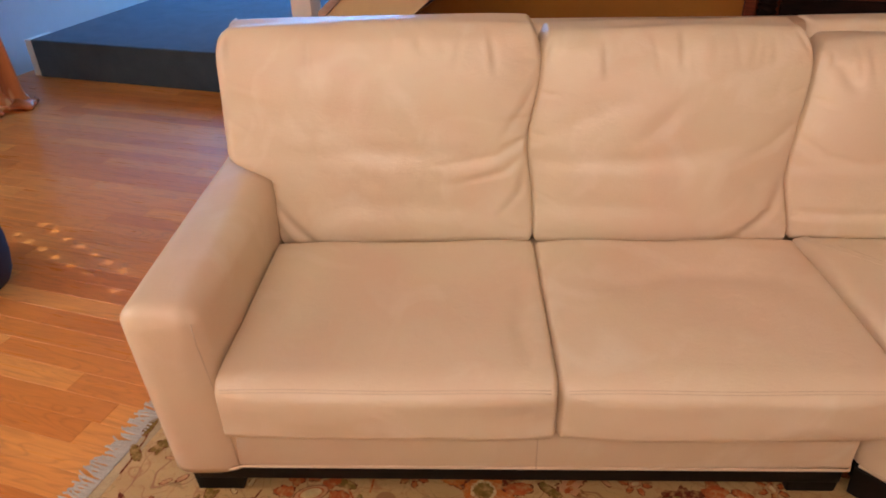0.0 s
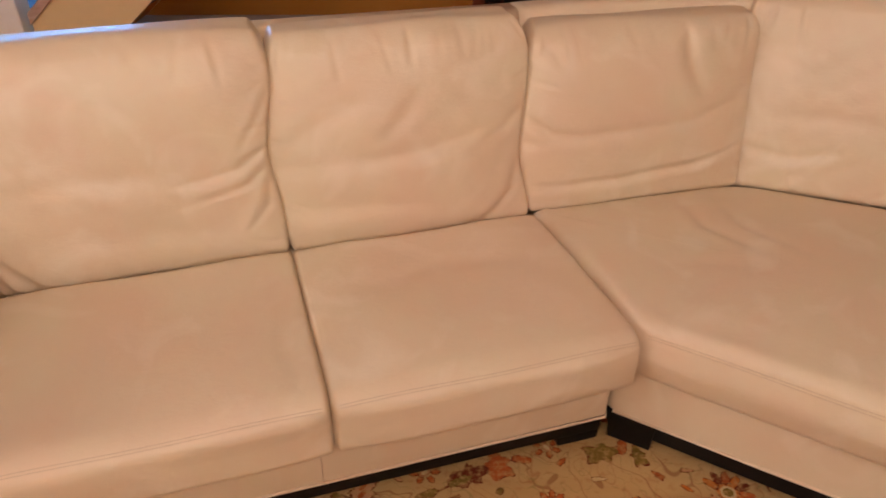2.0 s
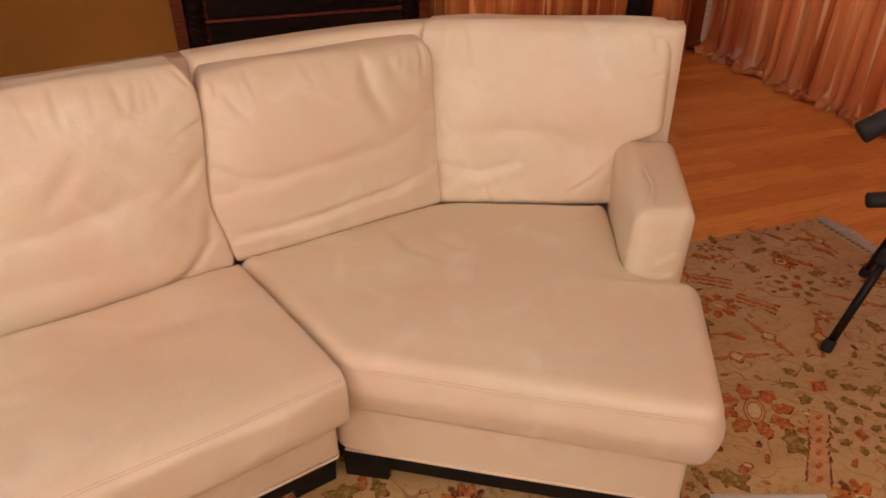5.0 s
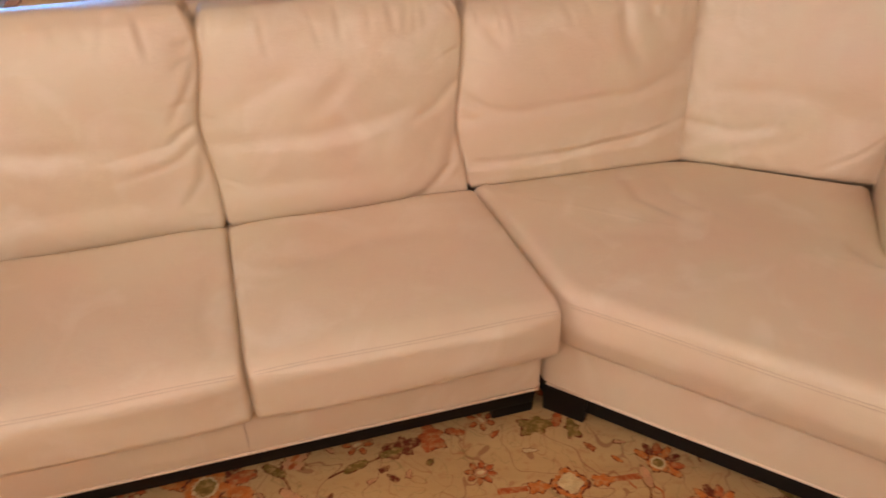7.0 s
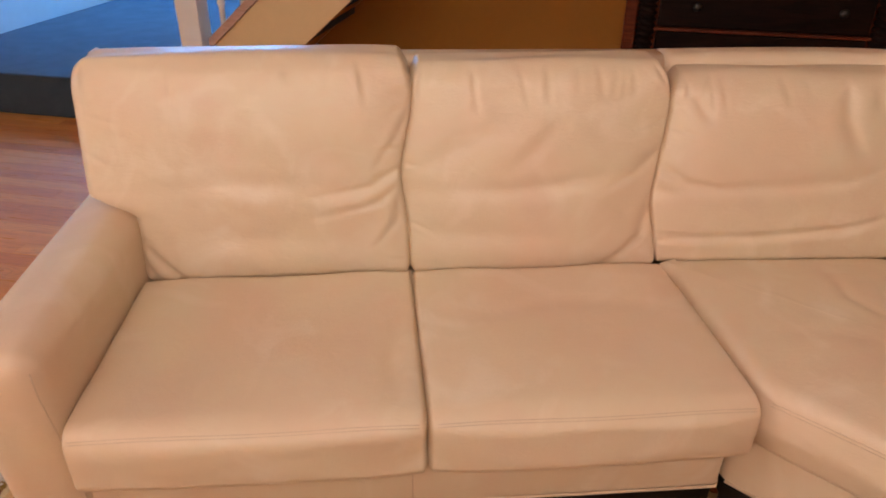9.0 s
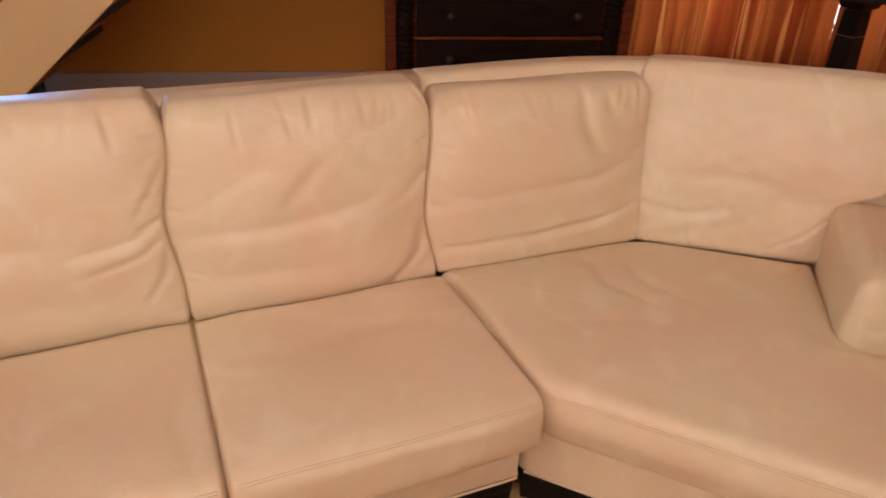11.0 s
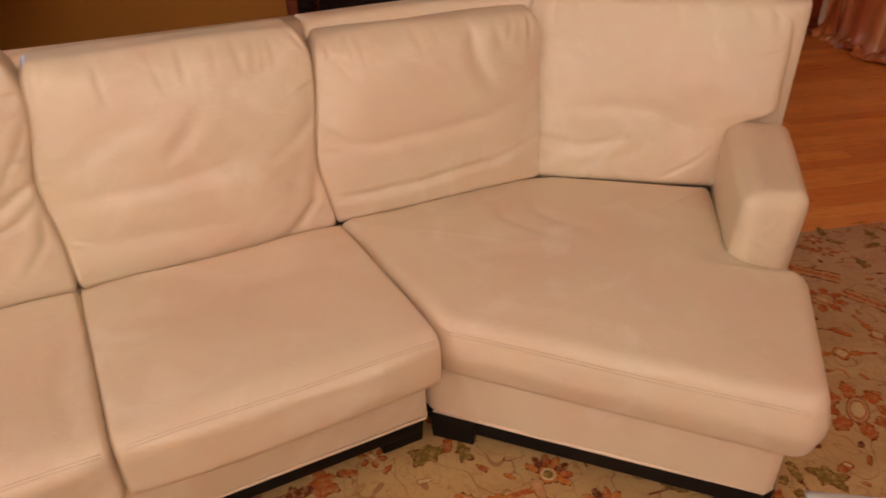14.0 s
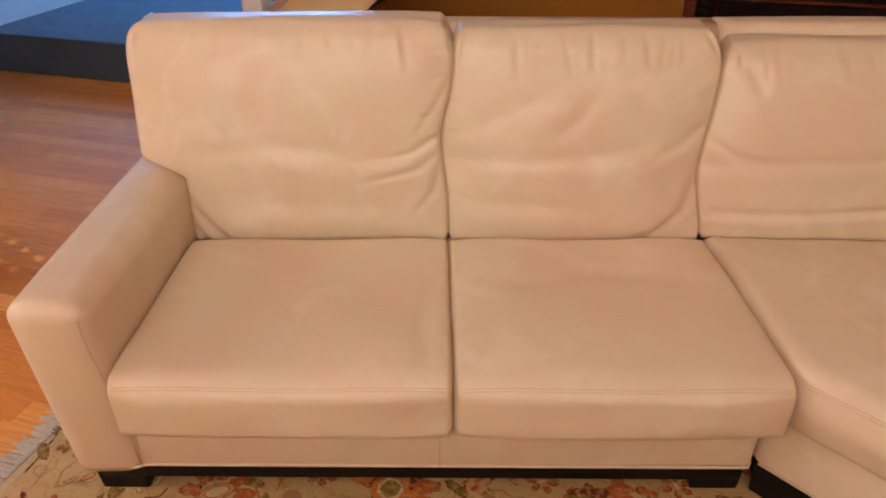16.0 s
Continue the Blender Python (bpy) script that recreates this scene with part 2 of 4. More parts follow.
NAVY = plain("navy_fabric", (0.020, 0.022, 0.050), 0.9, vary=0.25, scale=160, bump=0.4)
PAPER = plain("white_paper", (0.80, 0.79, 0.80), 0.8, vary=0.02)
INK = plain("grey_ink", (0.36, 0.33, 0.36), 0.8, vary=0.1)
PEWTER = plain("pewter_knob", (0.06, 0.055, 0.05), 0.55, 0.9, vary=0.1)


def glass_mat():
    k = Nodes("window_glass")
    k.b.inputs["Transmission Weight"].default_value = 1.0
    k.b.inputs["IOR"].default_value = 1.45
    return k.done((0.95, 0.97, 1.0), 0.02)


GLASS = glass_mat()

# ---- mesh helpers ----


def mesh_of(name, verts, faces, mat, smooth=True):
    me = bpy.data.meshes.new(name)
    me.from_pydata([tuple(map(float, v)) for v in verts], [], [tuple(map(int, f)) for f in faces])
    me.materials.append(mat)
    if smooth:
        me.polygons.foreach_set("use_smooth", [True] * len(me.polygons))
    me.update()
    return me


def hang(ob, parent, label=""):
    if parent is not None:
        ob.parent = parent
    if label:
        ob["label"] = label
    return ob


def part(name, bm, material, parent, label="", smooth=True):
    me = bpy.data.meshes.new(name)
    bm.to_mesh(me)
    bm.free()
    me.materials.append(material)
    if smooth:
        me.polygons.foreach_set("use_smooth", [True] * len(me.polygons))
    return hang(new(name, me), parent, label)


def thing(name, label, category, m=None, group="", kind=""):
    ob = new(name)
    ob.empty_display_size = 0.1
    if m is not None:
        ob.matrix_world = m
    return tagged(ob, label, category, group, kind)


def box_bm(x0, y0, z0, x1, y1, z1, bevel=0.004, seg=2):
    bm = bmesh.new()
    bmesh.ops.create_cube(bm, size=1.0)
    for v in bm.verts:
        v.co = Vector(((x0 + x1) / 2 + v.co.x * (x1 - x0), (y0 + y1) / 2 + v.co.y * (y1 - y0), (z0 + z1) / 2 + v.co.z * (z1 - z0)))
    if bevel > 0:
        bmesh.ops.bevel(bm, geom=bm.edges[:], offset=bevel, segments=seg, affect="EDGES", profile=0.5)
    return bm


def lathe_bm(profile, n=24, caps=True):
    """A turned shape from (radius, z) pairs."""
    bm = bmesh.new()
    rings = [[bm.verts.new((r * math.cos(2 * math.pi * i / n), r * math.sin(2 * math.pi * i / n), z)) for i in range(n)] for r, z in profile]
    for a, b in zip(rings, rings[1:]):
        for i in range(n):
            bm.faces.new((a[i], a[(i + 1) % n], b[(i + 1) % n], b[i]))
    if caps:
        bm.faces.new(rings[0][::-1])
        bm.faces.new(rings[-1])
    return bm


def tube_bm(points, radius, n=8, bm=None):
    """A round bar through the points; radius is one number or one for each point."""
    bm = bm or bmesh.new()
    pts = [Vector(p) for p in points]
    rings = []
    for i, p in enumerate(pts):
        d = (pts[min(i + 1, len(pts) - 1)] - pts[max(i - 1, 0)]).normalized()
        side = d.cross(Vector((0, 0, 1)) if abs(d.z) < 0.9 else Vector((1, 0, 0))).normalized()
        up = side.cross(d)
        r = radius[i] if isinstance(radius, (list, tuple)) else radius
        rings.append([bm.verts.new(p + r * (math.cos(2 * math.pi * k / n) * side + math.sin(2 * math.pi * k / n) * up)) for k in range(n)])
    for a, b in zip(rings, rings[1:]):
        for k in range(n):
            bm.faces.new((a[k], a[(k + 1) % n], b[(k + 1) % n], b[k]))
    bm.faces.new(rings[0][::-1])
    bm.faces.new(rings[-1])
    return bm


def spaced(n, h, r):
    """Parameters from -1 to 1, closer together within the rounding at both ends."""
    e = min(0.9, 2 * r / h)
    inner = np.linspace(-1 + e, 1 - e, n)
    a = np.linspace(-1, -1 + e, 6)[:-1]
    return np.concatenate([a, inner, -a[::-1]])


def soft_box(name, corners, r, parent, mat, n=(40, 10, 40), bulge=(0, 0, 0, 0, 0, 0), relief=None, warp=None, label="", ears=0.0):
    """A rounded, padded block. corners: [x][y][z] places of its eight corners; r: one rounding, or one each for the
    -x +x -y +y -z +z sides; bulge: swelling of the -x +x -y +y -z +z sides;
    relief(s, t): depth of folds on the front (-y) and top (+z) sides, as a function of side letter and two numbers from 0 to 1;
    ears: how far the upper corners are drawn in."""
    c = np.array(corners, float)
    h = np.array([np.linalg.norm(c[1, 0, 0] - c[0, 0, 0]), np.linalg.norm(c[0, 1, 0] - c[0, 0, 0]), np.linalg.norm(c[0, 0, 1] - c[0, 0, 0])]) / 2
    r6 = np.array(r if isinstance(r, tuple) else (r,) * 6, float)
    r_lo, r_hi = r6[0::2], r6[1::2]
    h = np.maximum(h, np.maximum(r_lo, r_hi) * 1.05)
    axes = [spaced(n[i], 2 * h[i], max(r_lo[i], r_hi[i])) for i in range(3)]
    verts, faces, base = [], [], 0
    for ax in range(3):
        o1, o2 = [(1, 2), (2, 0), (0, 1)][ax]
        A, B = np.meshgrid(axes[o1], axes[o2], indexing="ij")
        na, nb = A.shape
        for sgn in (-1, 1):
            q = np.zeros((na * nb, 3))
            q[:, ax], q[:, o1], q[:, o2] = sgn, A.ravel(), B.ravel()
            verts.append(q)
            idx = base + np.arange(na * nb).reshape(na, nb)
            quad = np.stack([idx[:-1, :-1], idx[1:, :-1], idx[1:, 1:], idx[:-1, 1:]], -1).reshape(-1, 4)
            faces.append(quad if sgn > 0 else quad[:, ::-1])
            base += na * nb
    q = np.concatenate(verts)
    f = np.concatenate(faces)
    key = np.round(q, 5)
    _, first, inv = np.unique(key, axis=0, return_index=True, return_inverse=True)
    q, f = q[first], inv.reshape(-1)[f]
    hq = q * h
    core = np.clip(hq, -(h - r_lo), h - r_hi)
    rr = np.where(q < 0, r_lo, r_hi)
    d = (hq - core) / rr
    ln = np.linalg.norm(d, axis=1, keepdims=True)
    nrm = d / np.maximum(ln, 1e-9)
    p = (core + rr * nrm) / h
    w = (p + 1) / 2
    s = [1 - w, w]
    P = np.zeros_like(p)
    for i in range(2):
        for j in range(2):
            for k in range(2):
                P += (s[i][:, 0] * s[j][:, 1] * s[k][:, 2])[:, None] * c[i, j, k]
    mid = [c[1].mean((0, 1)) - c[0].mean((0, 1)), c[:, 1].mean((0, 1)) - c[:, 0].mean((0, 1)), c[:, :, 1].mean((0, 1)) - c[:, :, 0].mean((0, 1))]
    ax_dir = [m / np.linalg.norm(m) for m in mid]
    for ax in range(3):
        o1, o2 = [(1, 2), (2, 0), (0, 1)][ax]
        dome = np.maximum(0, 1 - p[:, o1] ** 4) * np.maximum(0, 1 - p[:, o2] ** 4)
        for sgn in (-1, 1):
            amt = bulge[2 * ax + (sgn > 0)]
            face = np.clip(nrm[:, ax] * sgn, 0, 1)
            P += (amt * dome * face * sgn)[:, None] * ax_dir[ax]
    if relief is not None:
        fr = np.clip(-nrm[:, 1], 0, 1)
        P += (relief("front", w[:, 0], w[:, 2]) * fr)[:, None] * -ax_dir[1]
        tp = np.clip(nrm[:, 2], 0, 1)
        P += (relief("top", w[:, 0], w[:, 1]) * tp)[:, None] * ax_dir[2]
    if ears:
        side = 2 * w[:, 0] - 1
        pull = ears * np.clip((w[:, 2] - 0.84) / 0.16, 0, 1) ** 2.2 + 0.35 * ears * np.clip((0.10 - w[:, 2]) / 0.10, 0, 1) ** 2
        P -= (pull * side * np.abs(side) ** 5)[:, None] * ax_dir[0]
    if warp is not None:
        P = warp(P)
    return hang(new(name, mesh_of(name, P, f, mat)), parent, label)


def block(x0, y0, z0, x1, y1, z1):
    return [[[(x, y, z) for z in (z0, z1)] for y in (y0, y1)] for x in (x0, x1)]


def groove(s, t, pts, width, depth, lip=0.5):
    """Depth of a fold along a polyline in the unit square, with a soft lip beside it, fading at its ends."""
    best = np.full(s.shape, 9.0)
    fade = np.zeros(s.shape)
    side = np.zeros(s.shape)
    total = len(pts) - 1
    for i, ((x0, y0), (x1, y1)) in enumerate(zip(pts, pts[1:])):
        dx, dy = x1 - x0, y1 - y0
        L = dx * dx + dy * dy
        k = np.clip(((s - x0) * dx + (t - y0) * dy) / L, 0, 1)
        dist = np.hypot(s - x0 - k * dx, t - y0 - k * dy)
        sg = ((s - x0) * dy - (t - y0) * dx) / math.sqrt(L)
        near = dist < best
        best = np.where(near, dist, best)
        along = (i + k) / total
        fade = np.where(near, np.sin(np.pi * np.clip(0.12 + 0.80 * along, 0, 1)) ** 0.7, fade)
        side = np.where(near, sg, side)
    g = -np.exp(-(best / width) ** 2) + lip * np.exp(-((side - 2.1 * width) / (1.4 * width)) ** 2) * (best < 5 * width)
    return depth * g * fade


def lumps(s, t, seed, f, amt):
    rng = np.random.RandomState(seed)
    out = np.zeros(s.shape)
    for _ in range(7):
        kx, ky, ph = rng.uniform(-f, f), rng.uniform(-f, f), rng.uniform(0, 6.28)
        out += np.sin(6.28 * (kx * s + ky * t) + ph)
    return amt * out / 3.5


def outline(points, radius, per=8):
    """A closed outline with rounded corners, counter-clockwise, evenly filled."""
    out = []
    n = len(points)
    for i in range(n):
        a, b, c = (np.array(points[(i + k) % n][:2], float) for k in (-1, 0, 1))
        r = points[i][2] if len(points[i]) > 2 else radius
        la, lc = np.linalg.norm(a - b), np.linalg.norm(c - b)
        k = min(r, la * 0.45, lc * 0.45)
        p, q = b + (a - b) / la * k, b + (c - b) / lc * k
        for j in range(per + 1):
            t = j / per
            out.append((1 - t) ** 2 * p + 2 * t * (1 - t) * b + t * t * q)
    dense = []
    for p, q in zip(out, out[1:] + out[:1]):
        m = max(1, int(np.linalg.norm(q - p) / 0.022))
        dense += [p + (q - p) * j / m for j in range(m)]
    return np.array(dense)


def slab(name, points, z0, z1, r, parent, mat, centre, corner=0.05, bulge=0.0, side=0.0, relief=None, rings=16, label=""):
    """An upholstered slab over an outline, with rounded upper and lower edges. centre: a place that sees the whole outline."""
    o = outline(points, corner)
    t = np.roll(o, -1, 0) - np.roll(o, 1, 0)
    nrm = np.stack([t[:, 1], -t[:, 0]], 1)
    nrm /= np.linalg.norm(nrm, axis=1, keepdims=True)
    layers = []
    for k in range(5):
        a = math.pi / 2 * (1 - k / 5)
        layers.append((o - nrm * r * (1 - math.cos(a)), z0 + r * (1 - math.sin(a))))
    for k in range(9):
        f = k / 8
        layers.append((o + nrm * side * math.sin(math.pi * f), z0 + r + (z1 - z0 - 2 * r) * f))
    for k in range(1, 7):
        a = math.pi / 2 * k / 6
        layers.append((o - nrm * r * (1 - math.cos(a)), z1 - r + r * math.sin(a)))
    top = layers[-1][0]
    cen = np.array(centre)
    V = [np.column_stack([xy, np.full(len(o), z)]) for xy, z in layers]
    for k in range(1, rings + 1):
        f = 1 - k / (rings + 0.5)
        xy = cen + (top - cen) * f
        z = z1 + bulge * (1 - f ** 3)
        zz = np.full(len(o), z)
        if relief is not None:
            zz = zz + relief(xy[:, 0], xy[:, 1]) * min(1, (1 - f) * 5)
        V.append(np.column_stack([xy, zz]))
    m, L = len(o), len(V)
    faces = []
    for j in range(L - 1):
        for i in range(m):
            faces.append((j * m + i, j * m + (i + 1) % m, (j + 1) * m + (i + 1) % m, (j + 1) * m + i))
    faces.append(tuple(range((L - 1) * m, L * m)))
    faces.append(tuple(range(m))[::-1])
    return hang(new(name, mesh_of(name, np.concatenate(V), faces, mat)), parent, label)


def sweep(name, path, profile, parent, mat, label="", rise=None):
    """A closed cross-section (offset to the path's left, height) carried along a level path, with closed ends."""
    pts = np.array(path, float)
    V = []
    for i, p in enumerate(pts):
        d = pts[min(i + 1, len(pts) - 1)] - pts[max(i - 1, 0)]
        d /= np.linalg.norm(d)
        n = np.array((-d[1], d[0]))
        for a, z in profile:
            V.append((*(p + n * a), z + (rise(i / (len(pts) - 1)) * (z > 0.5) if rise else 0)))
    m = len(profile)
    F = [(i * m + j, i * m + (j + 1) % m, (i + 1) * m + (j + 1) % m, (i + 1) * m + j) for i in range(len(pts) - 1) for j in range(m)]
    F += [tuple(range(m)), tuple(range((len(pts) - 1) * m, len(pts) * m))[::-1]]
    ob = hang(new(name, mesh_of(name, V, F, mat)), parent, label)
    bm = bmesh.new()
    bm.from_mesh(ob.data)
    bmesh.ops.recalc_face_normals(bm, faces=bm.faces[:])
    bm.to_mesh(ob.data)
    bm.free()
    return ob


def round_profile(a0, z0, a1, z1, r, n=6):
    out = []
    for cx, cz, s in ((a1 - r, z0 + r, -90), (a1 - r, z1 - r, 0), (a0 + r, z1 - r, 90), (a0 + r, z0 + r, 180)):
        for k in range(n + 1):
            a = radians(s + 90 * k / n)
            out.append((cx + r * math.cos(a), cz + r * math.sin(a)))
    return out


# ---- the room ----
def room_box(name, u0, v0, z0, u1, v1, z1, mat, parent=None, bevel=0.0, label="", kind="structure"):
    ob = part(name, box_bm(u0, v0, z0, u1, v1, z1, bevel), mat, parent, label, smooth=False)
    if parent is None:
        ob.matrix_world = ROOM
        if kind:
            ob["kind"] = kind
    return ob


def wall_with_hole(name, axis, at, thick, a0, a1, holes, top, mat, label):
    """A wall along u (axis 'u', at v) or along v, with rectangular openings (a, b, sill, head) through it."""
    bm = bmesh.new()
    cuts = sorted({a0, a1, *[h[0] for h in holes], *[h[1] for h in holes]})
    zc = sorted({0.0, top, *[h[2] for h in holes], *[h[3] for h in holes]})
    for a, b in zip(cuts, cuts[1:]):
        for z, y in zip(zc, zc[1:]):
            if any(h[0] <= a and b <= h[1] and h[2] <= z and y <= h[3] for h in holes):
                continue
            o = box_bm(a, at, z, b, at + thick, y, 0) if axis == "u" else box_bm(at, a, z, at + thick, b, y, 0)
            me = bpy.data.meshes.new("piece")
            o.to_mesh(me)
            o.free()
            bm.from_mesh(me)
            bpy.data.meshes.remove(me)
    ob = part(name, bm, mat, None, label, smooth=False)
    ob.matrix_world = ROOM
    ob["kind"] = "structure"
    return ob


H = 3.4
BACK_V, EAST_U, WEST_U, SOUTH_V = 5.12, 4.42, -4.22, -1.25
room_box("ground", -60, -60, -0.4, 60, 60, -0.25, plain("lawn", (0.06, 0.09, 0.03), 0.95, vary=0.4, scale=8), label="dull green lawn round the house")
room_box("floor", WEST_U - 0.3, SOUTH_V - 0.3, -0.2, EAST_U + 0.3, 6.9, -0.016, plain("sub_floor", (0.10, 0.04, 0.015), 0.8), label="floor of narrow red oak strips, varnished")
room_box("ceiling", WEST_U - 0.3, SOUTH_V - 0.3, H, EAST_U + 0.3, 6.9, H + 0.2, CEILING_PAINT, label="plain off-white ceiling")
wall_with_hole("wall_north", "u", BACK_V, 0.2, -2.0, EAST_U + 0.2, [(2.2, 4.0, 0.35, 2.25)], H, MUSTARD, "mustard yellow painted wall with a curtained window")
wall_with_hole("wall_east", "v", EAST_U, 0.2, SOUTH_V - 0.2, BACK_V, [(0.5, 4.1, 0.35, 2.65)], H, MUSTARD, "mustard yellow painted wall with a tall window")
wall_with_hole("wall_south", "u", SOUTH_V - 0.2, 0.2, WEST_U - 0.2, EAST_U, [(-1.7, 2.1, 1.85, 3.15)], H, MUSTARD, "mustard yellow painted wall with a wide window")
wall_with_hole("wall_west", "v", WEST_U - 0.2, 0.2, SOUTH_V, 6.7, [(0.4, 2.4, 0.7, 2.75), (-1.0, 0.2, 0.9, 2.75)], H, STAIR_PAINT, "pale grey painted wall beside the stair landing")
wall_with_hole("wall_stair", "u", 6.5, 0.2, WEST_U, -1.8, [(-4.0, -2.2, 1.1, 2.4)], H, STAIR_PAINT, "pale grey painted wall of the stairwell with a window")
wall_with_hole("wall_stairwell_side", "v", -2.0, 0.2, BACK_V + 0.2, 6.5, [], H, STAIR_PAINT, "pale grey painted side wall of the stairwell")
# unseen closed shutter, added outside the west window to shape the sun; its two rows of small holes make the floor
# spots
SPOT_MASK_U = WEST_U - 0.34
spots = [(-2.428 + 0.1004 * i, 1.878 - 0.0354 * i) for i in range(6)] + [(-2.386 + 0.0985 * i, 1.974 - 0.0355 * i) for i in range(7)] + [(-1.735, 1.641)]
holes = []
for u, v in spots:
    z = (u - SPOT_MASK_U) * math.tan(radians(SUN_UP))
    holes.append((v - 0.014, v + 0.014, z - 0.011, z + 0.011))
wall_with_hole("shutter", "v", SPOT_MASK_U - 0.004, 0.008, 0.0, 2.8, holes, H, WHITE_PAINT, "closed white shutter with small slat holes")
# white trim; the shade under the stairs is painted in as dull taupe
room_box("baseboard", -2.0, BACK_V - 0.018, 0.0, EAST_U, BACK_V - 0.002, 0.14, plain("shaded_trim_paint", (0.40, 0.34, 0.31), 0.45, vary=0.05, scale=14), label="dull taupe painted baseboard along the mustard wall")

# ---- floor covering ----
RU0, RU1, RV0, RV1 = -1.13, 2.86, -1.2, 2.15
rug = thing("area_rug", "ivory wool rug with rust flowers and vines, under the sofa", "rug", ROOM)
part("field", box_bm(RU0, RV0, 0.0005, RU1, RV1, 0.008, 0.003), RUG, rug)


class Knots:
    """Woven figures of the rug: flat outlines gathered by the colour of their wool, later figures over earlier ones."""

    def __init__(self, seed):
        self.rng = random.Random(seed)
        self.sets = {n: ([], []) for n in WOOL}

    def shape(self, wool, pts, layer):
        v, f = self.sets[wool]
        f.append(tuple(range(len(v), len(v) + len(pts))))
        z = 0.0082 + 0.0004 * layer + self.rng.uniform(0, 0.00036)
        v.extend((x, y, z) for x, y in pts)

    def blob(self, wool, x, y, radius, layer, edge="maroon", rim=0.004):
        """A figure given by radius(angle), stepped like knots, with a thin darker rim."""
        for w, grow, up in ((edge, rim, 0), (wool, 0.0, 1)):
            if w is None:
                continue
            pts = []
            for i in range(40):
                a = 2 * math.pi * i / 40
                r = radius(a) * self.rng.uniform(0.84, 1.12) + grow
                pts.append((x + r * math.cos(a), y + r * math.sin(a)))
            self.shape(w, pts, layer + up)

    def leaf(self, wool, x, y, turn, length, width, layer=1, edge="maroon", lobes=0.0):
        def radius(a):
            c, q = math.cos(a - turn), math.sin(a - turn)
            r = 1 / math.sqrt((c / length) ** 2 + (q / width) ** 2)
            return r * (0.72 + 0.28 * abs(c)) * (1 + lobes * math.cos(5 * (a - turn)))
        self.blob(wool, x, y, radius, layer, edge, 0.0025)

    def ribbon(self, wool, pts, width, layer=0, ragged=0.0):
        for (x0, y0), (x1, y1) in zip(pts, pts[1:]):
            d = math.hypot(x1 - x0, y1 - y0) or 1
            nx, ny = -(y1 - y0) / d * width / 2, (x1 - x0) / d * width / 2
            k = 1 + self.rng.uniform(-ragged, ragged)
            self.shape(wool, [(x0 - nx * k, y0 - ny * k), (x1 - nx, y1 - ny), (x1 + nx, y1 + ny), (x0 + nx * k, y0 + ny * k)], layer)

    def vine(self, x, y, turn, length, wool="maroon"):
        pts, bend = [(x, y)], self.rng.uniform(-0.5, 0.5)
        for i in range(7):
            turn += bend * 0.3 + self.rng.uniform(-0.12, 0.12)
            x, y = x + length / 7 * math.cos(turn), y + length / 7 * math.sin(turn)
            pts.append((x, y))
        self.ribbon(wool, pts, 0.006, 0)
        for i in (3, 7):
            self.leaf(self.rng.choice(("olive", "olive", "rust", "pink")), *pts[i], turn + self.rng.uniform(-1, 1), 0.034, 0.014)

    def diamond(self, x, y, turn, size=0.04):
        """A red lozenge in an ivory one, eight leaves around it."""
        for i in range(8):
            a = turn + math.pi / 4 * i
            self.leaf("olive", x + 2.2 * size * math.cos(a), y + 2.2 * size * math.sin(a), a, 0.55 * size, 0.42 * size, lobes=0.16)
        for wool, k, up in (("pink", 1.35, 1), ("rust", 1.0, 2), ("maroon", 0.72, 3), ("rust", 0.6, 4)):
            self.shape(wool, [(x + k * size * math.cos(turn + math.pi / 2 * i) * (1, 0.7)[i % 2], y + k * size * math.sin(turn + math.pi / 2 * i) * (1, 0.7)[i % 2]) for i in range(4)], up)

    def rosette(self, x, y, turn, size, wool="rust", petals=8):
        """An oval heart in an open ring of jagged petals."""
        for i in range(petals):
            a = turn + 2 * math.pi * (i + 0.5) / petals
            self.leaf(wool, x + size * 0.82 * math.cos(a), y + size * 0.72 * math.sin(a), a, size * 0.30, size * 0.24, lobes=0.14)
        for w, k, up in (("maroon", 0.47, 1), ("pink", 0.43, 2), ("rust", 0.33, 3), ("ivory", 0.28, 4)):
            c, q = math.cos(turn), math.sin(turn)
            ring = [(k * size * 1.15 * math.cos(b), k * size * 0.62 * math.sin(b)) for b in (2 * math.pi * i / 24 for i in range(24))]
            self.shape(w, [(x + c * u - q * v, y + q * u + c * v) for u, v in ring], up)

    def ring_flower(self, x, y, turn, size):
        for w, k, up in (("maroon", 1.08, 1), ("orange", 1.0, 2), ("maroon", 0.74, 3), ("ivory", 0.68, 4)):
            self.blob(w, x, y, lambda a: k * size * (1 + 0.10 * math.cos(4 * (a - turn))), up, None)
        for sgn in (-1, 1):
            bx, by = x + sgn * 1.9 * size * math.cos(turn), y + sgn * 1.9 * size * math.sin(turn)
            self.leaf("orange", bx, by, turn, 0.62 * size, 0.48 * size, lobes=0.2)
            self.ribbon("rust", [(bx + sgn * 0.6 * size * math.cos(turn), by + sgn * 0.6 * size * math.sin(turn)), (bx + sgn * 2.4 * size * math.cos(turn), by + sgn * 2.4 * size * math.sin(turn))], 0.45 * size, 1, 0.3)

    def stalk(self, x, y, turn, length):
        """A broad ragged pink stalk edged with maroon."""
        pts = [(x + length * i / 12 * math.cos(turn), y + length * i / 12 * math.sin(turn)) for i in range(13)]
        self.ribbon("maroon", pts, 0.062, 1, 0.30)
        self.ribbon("pink", pts, 0.050, 2, 0.30)
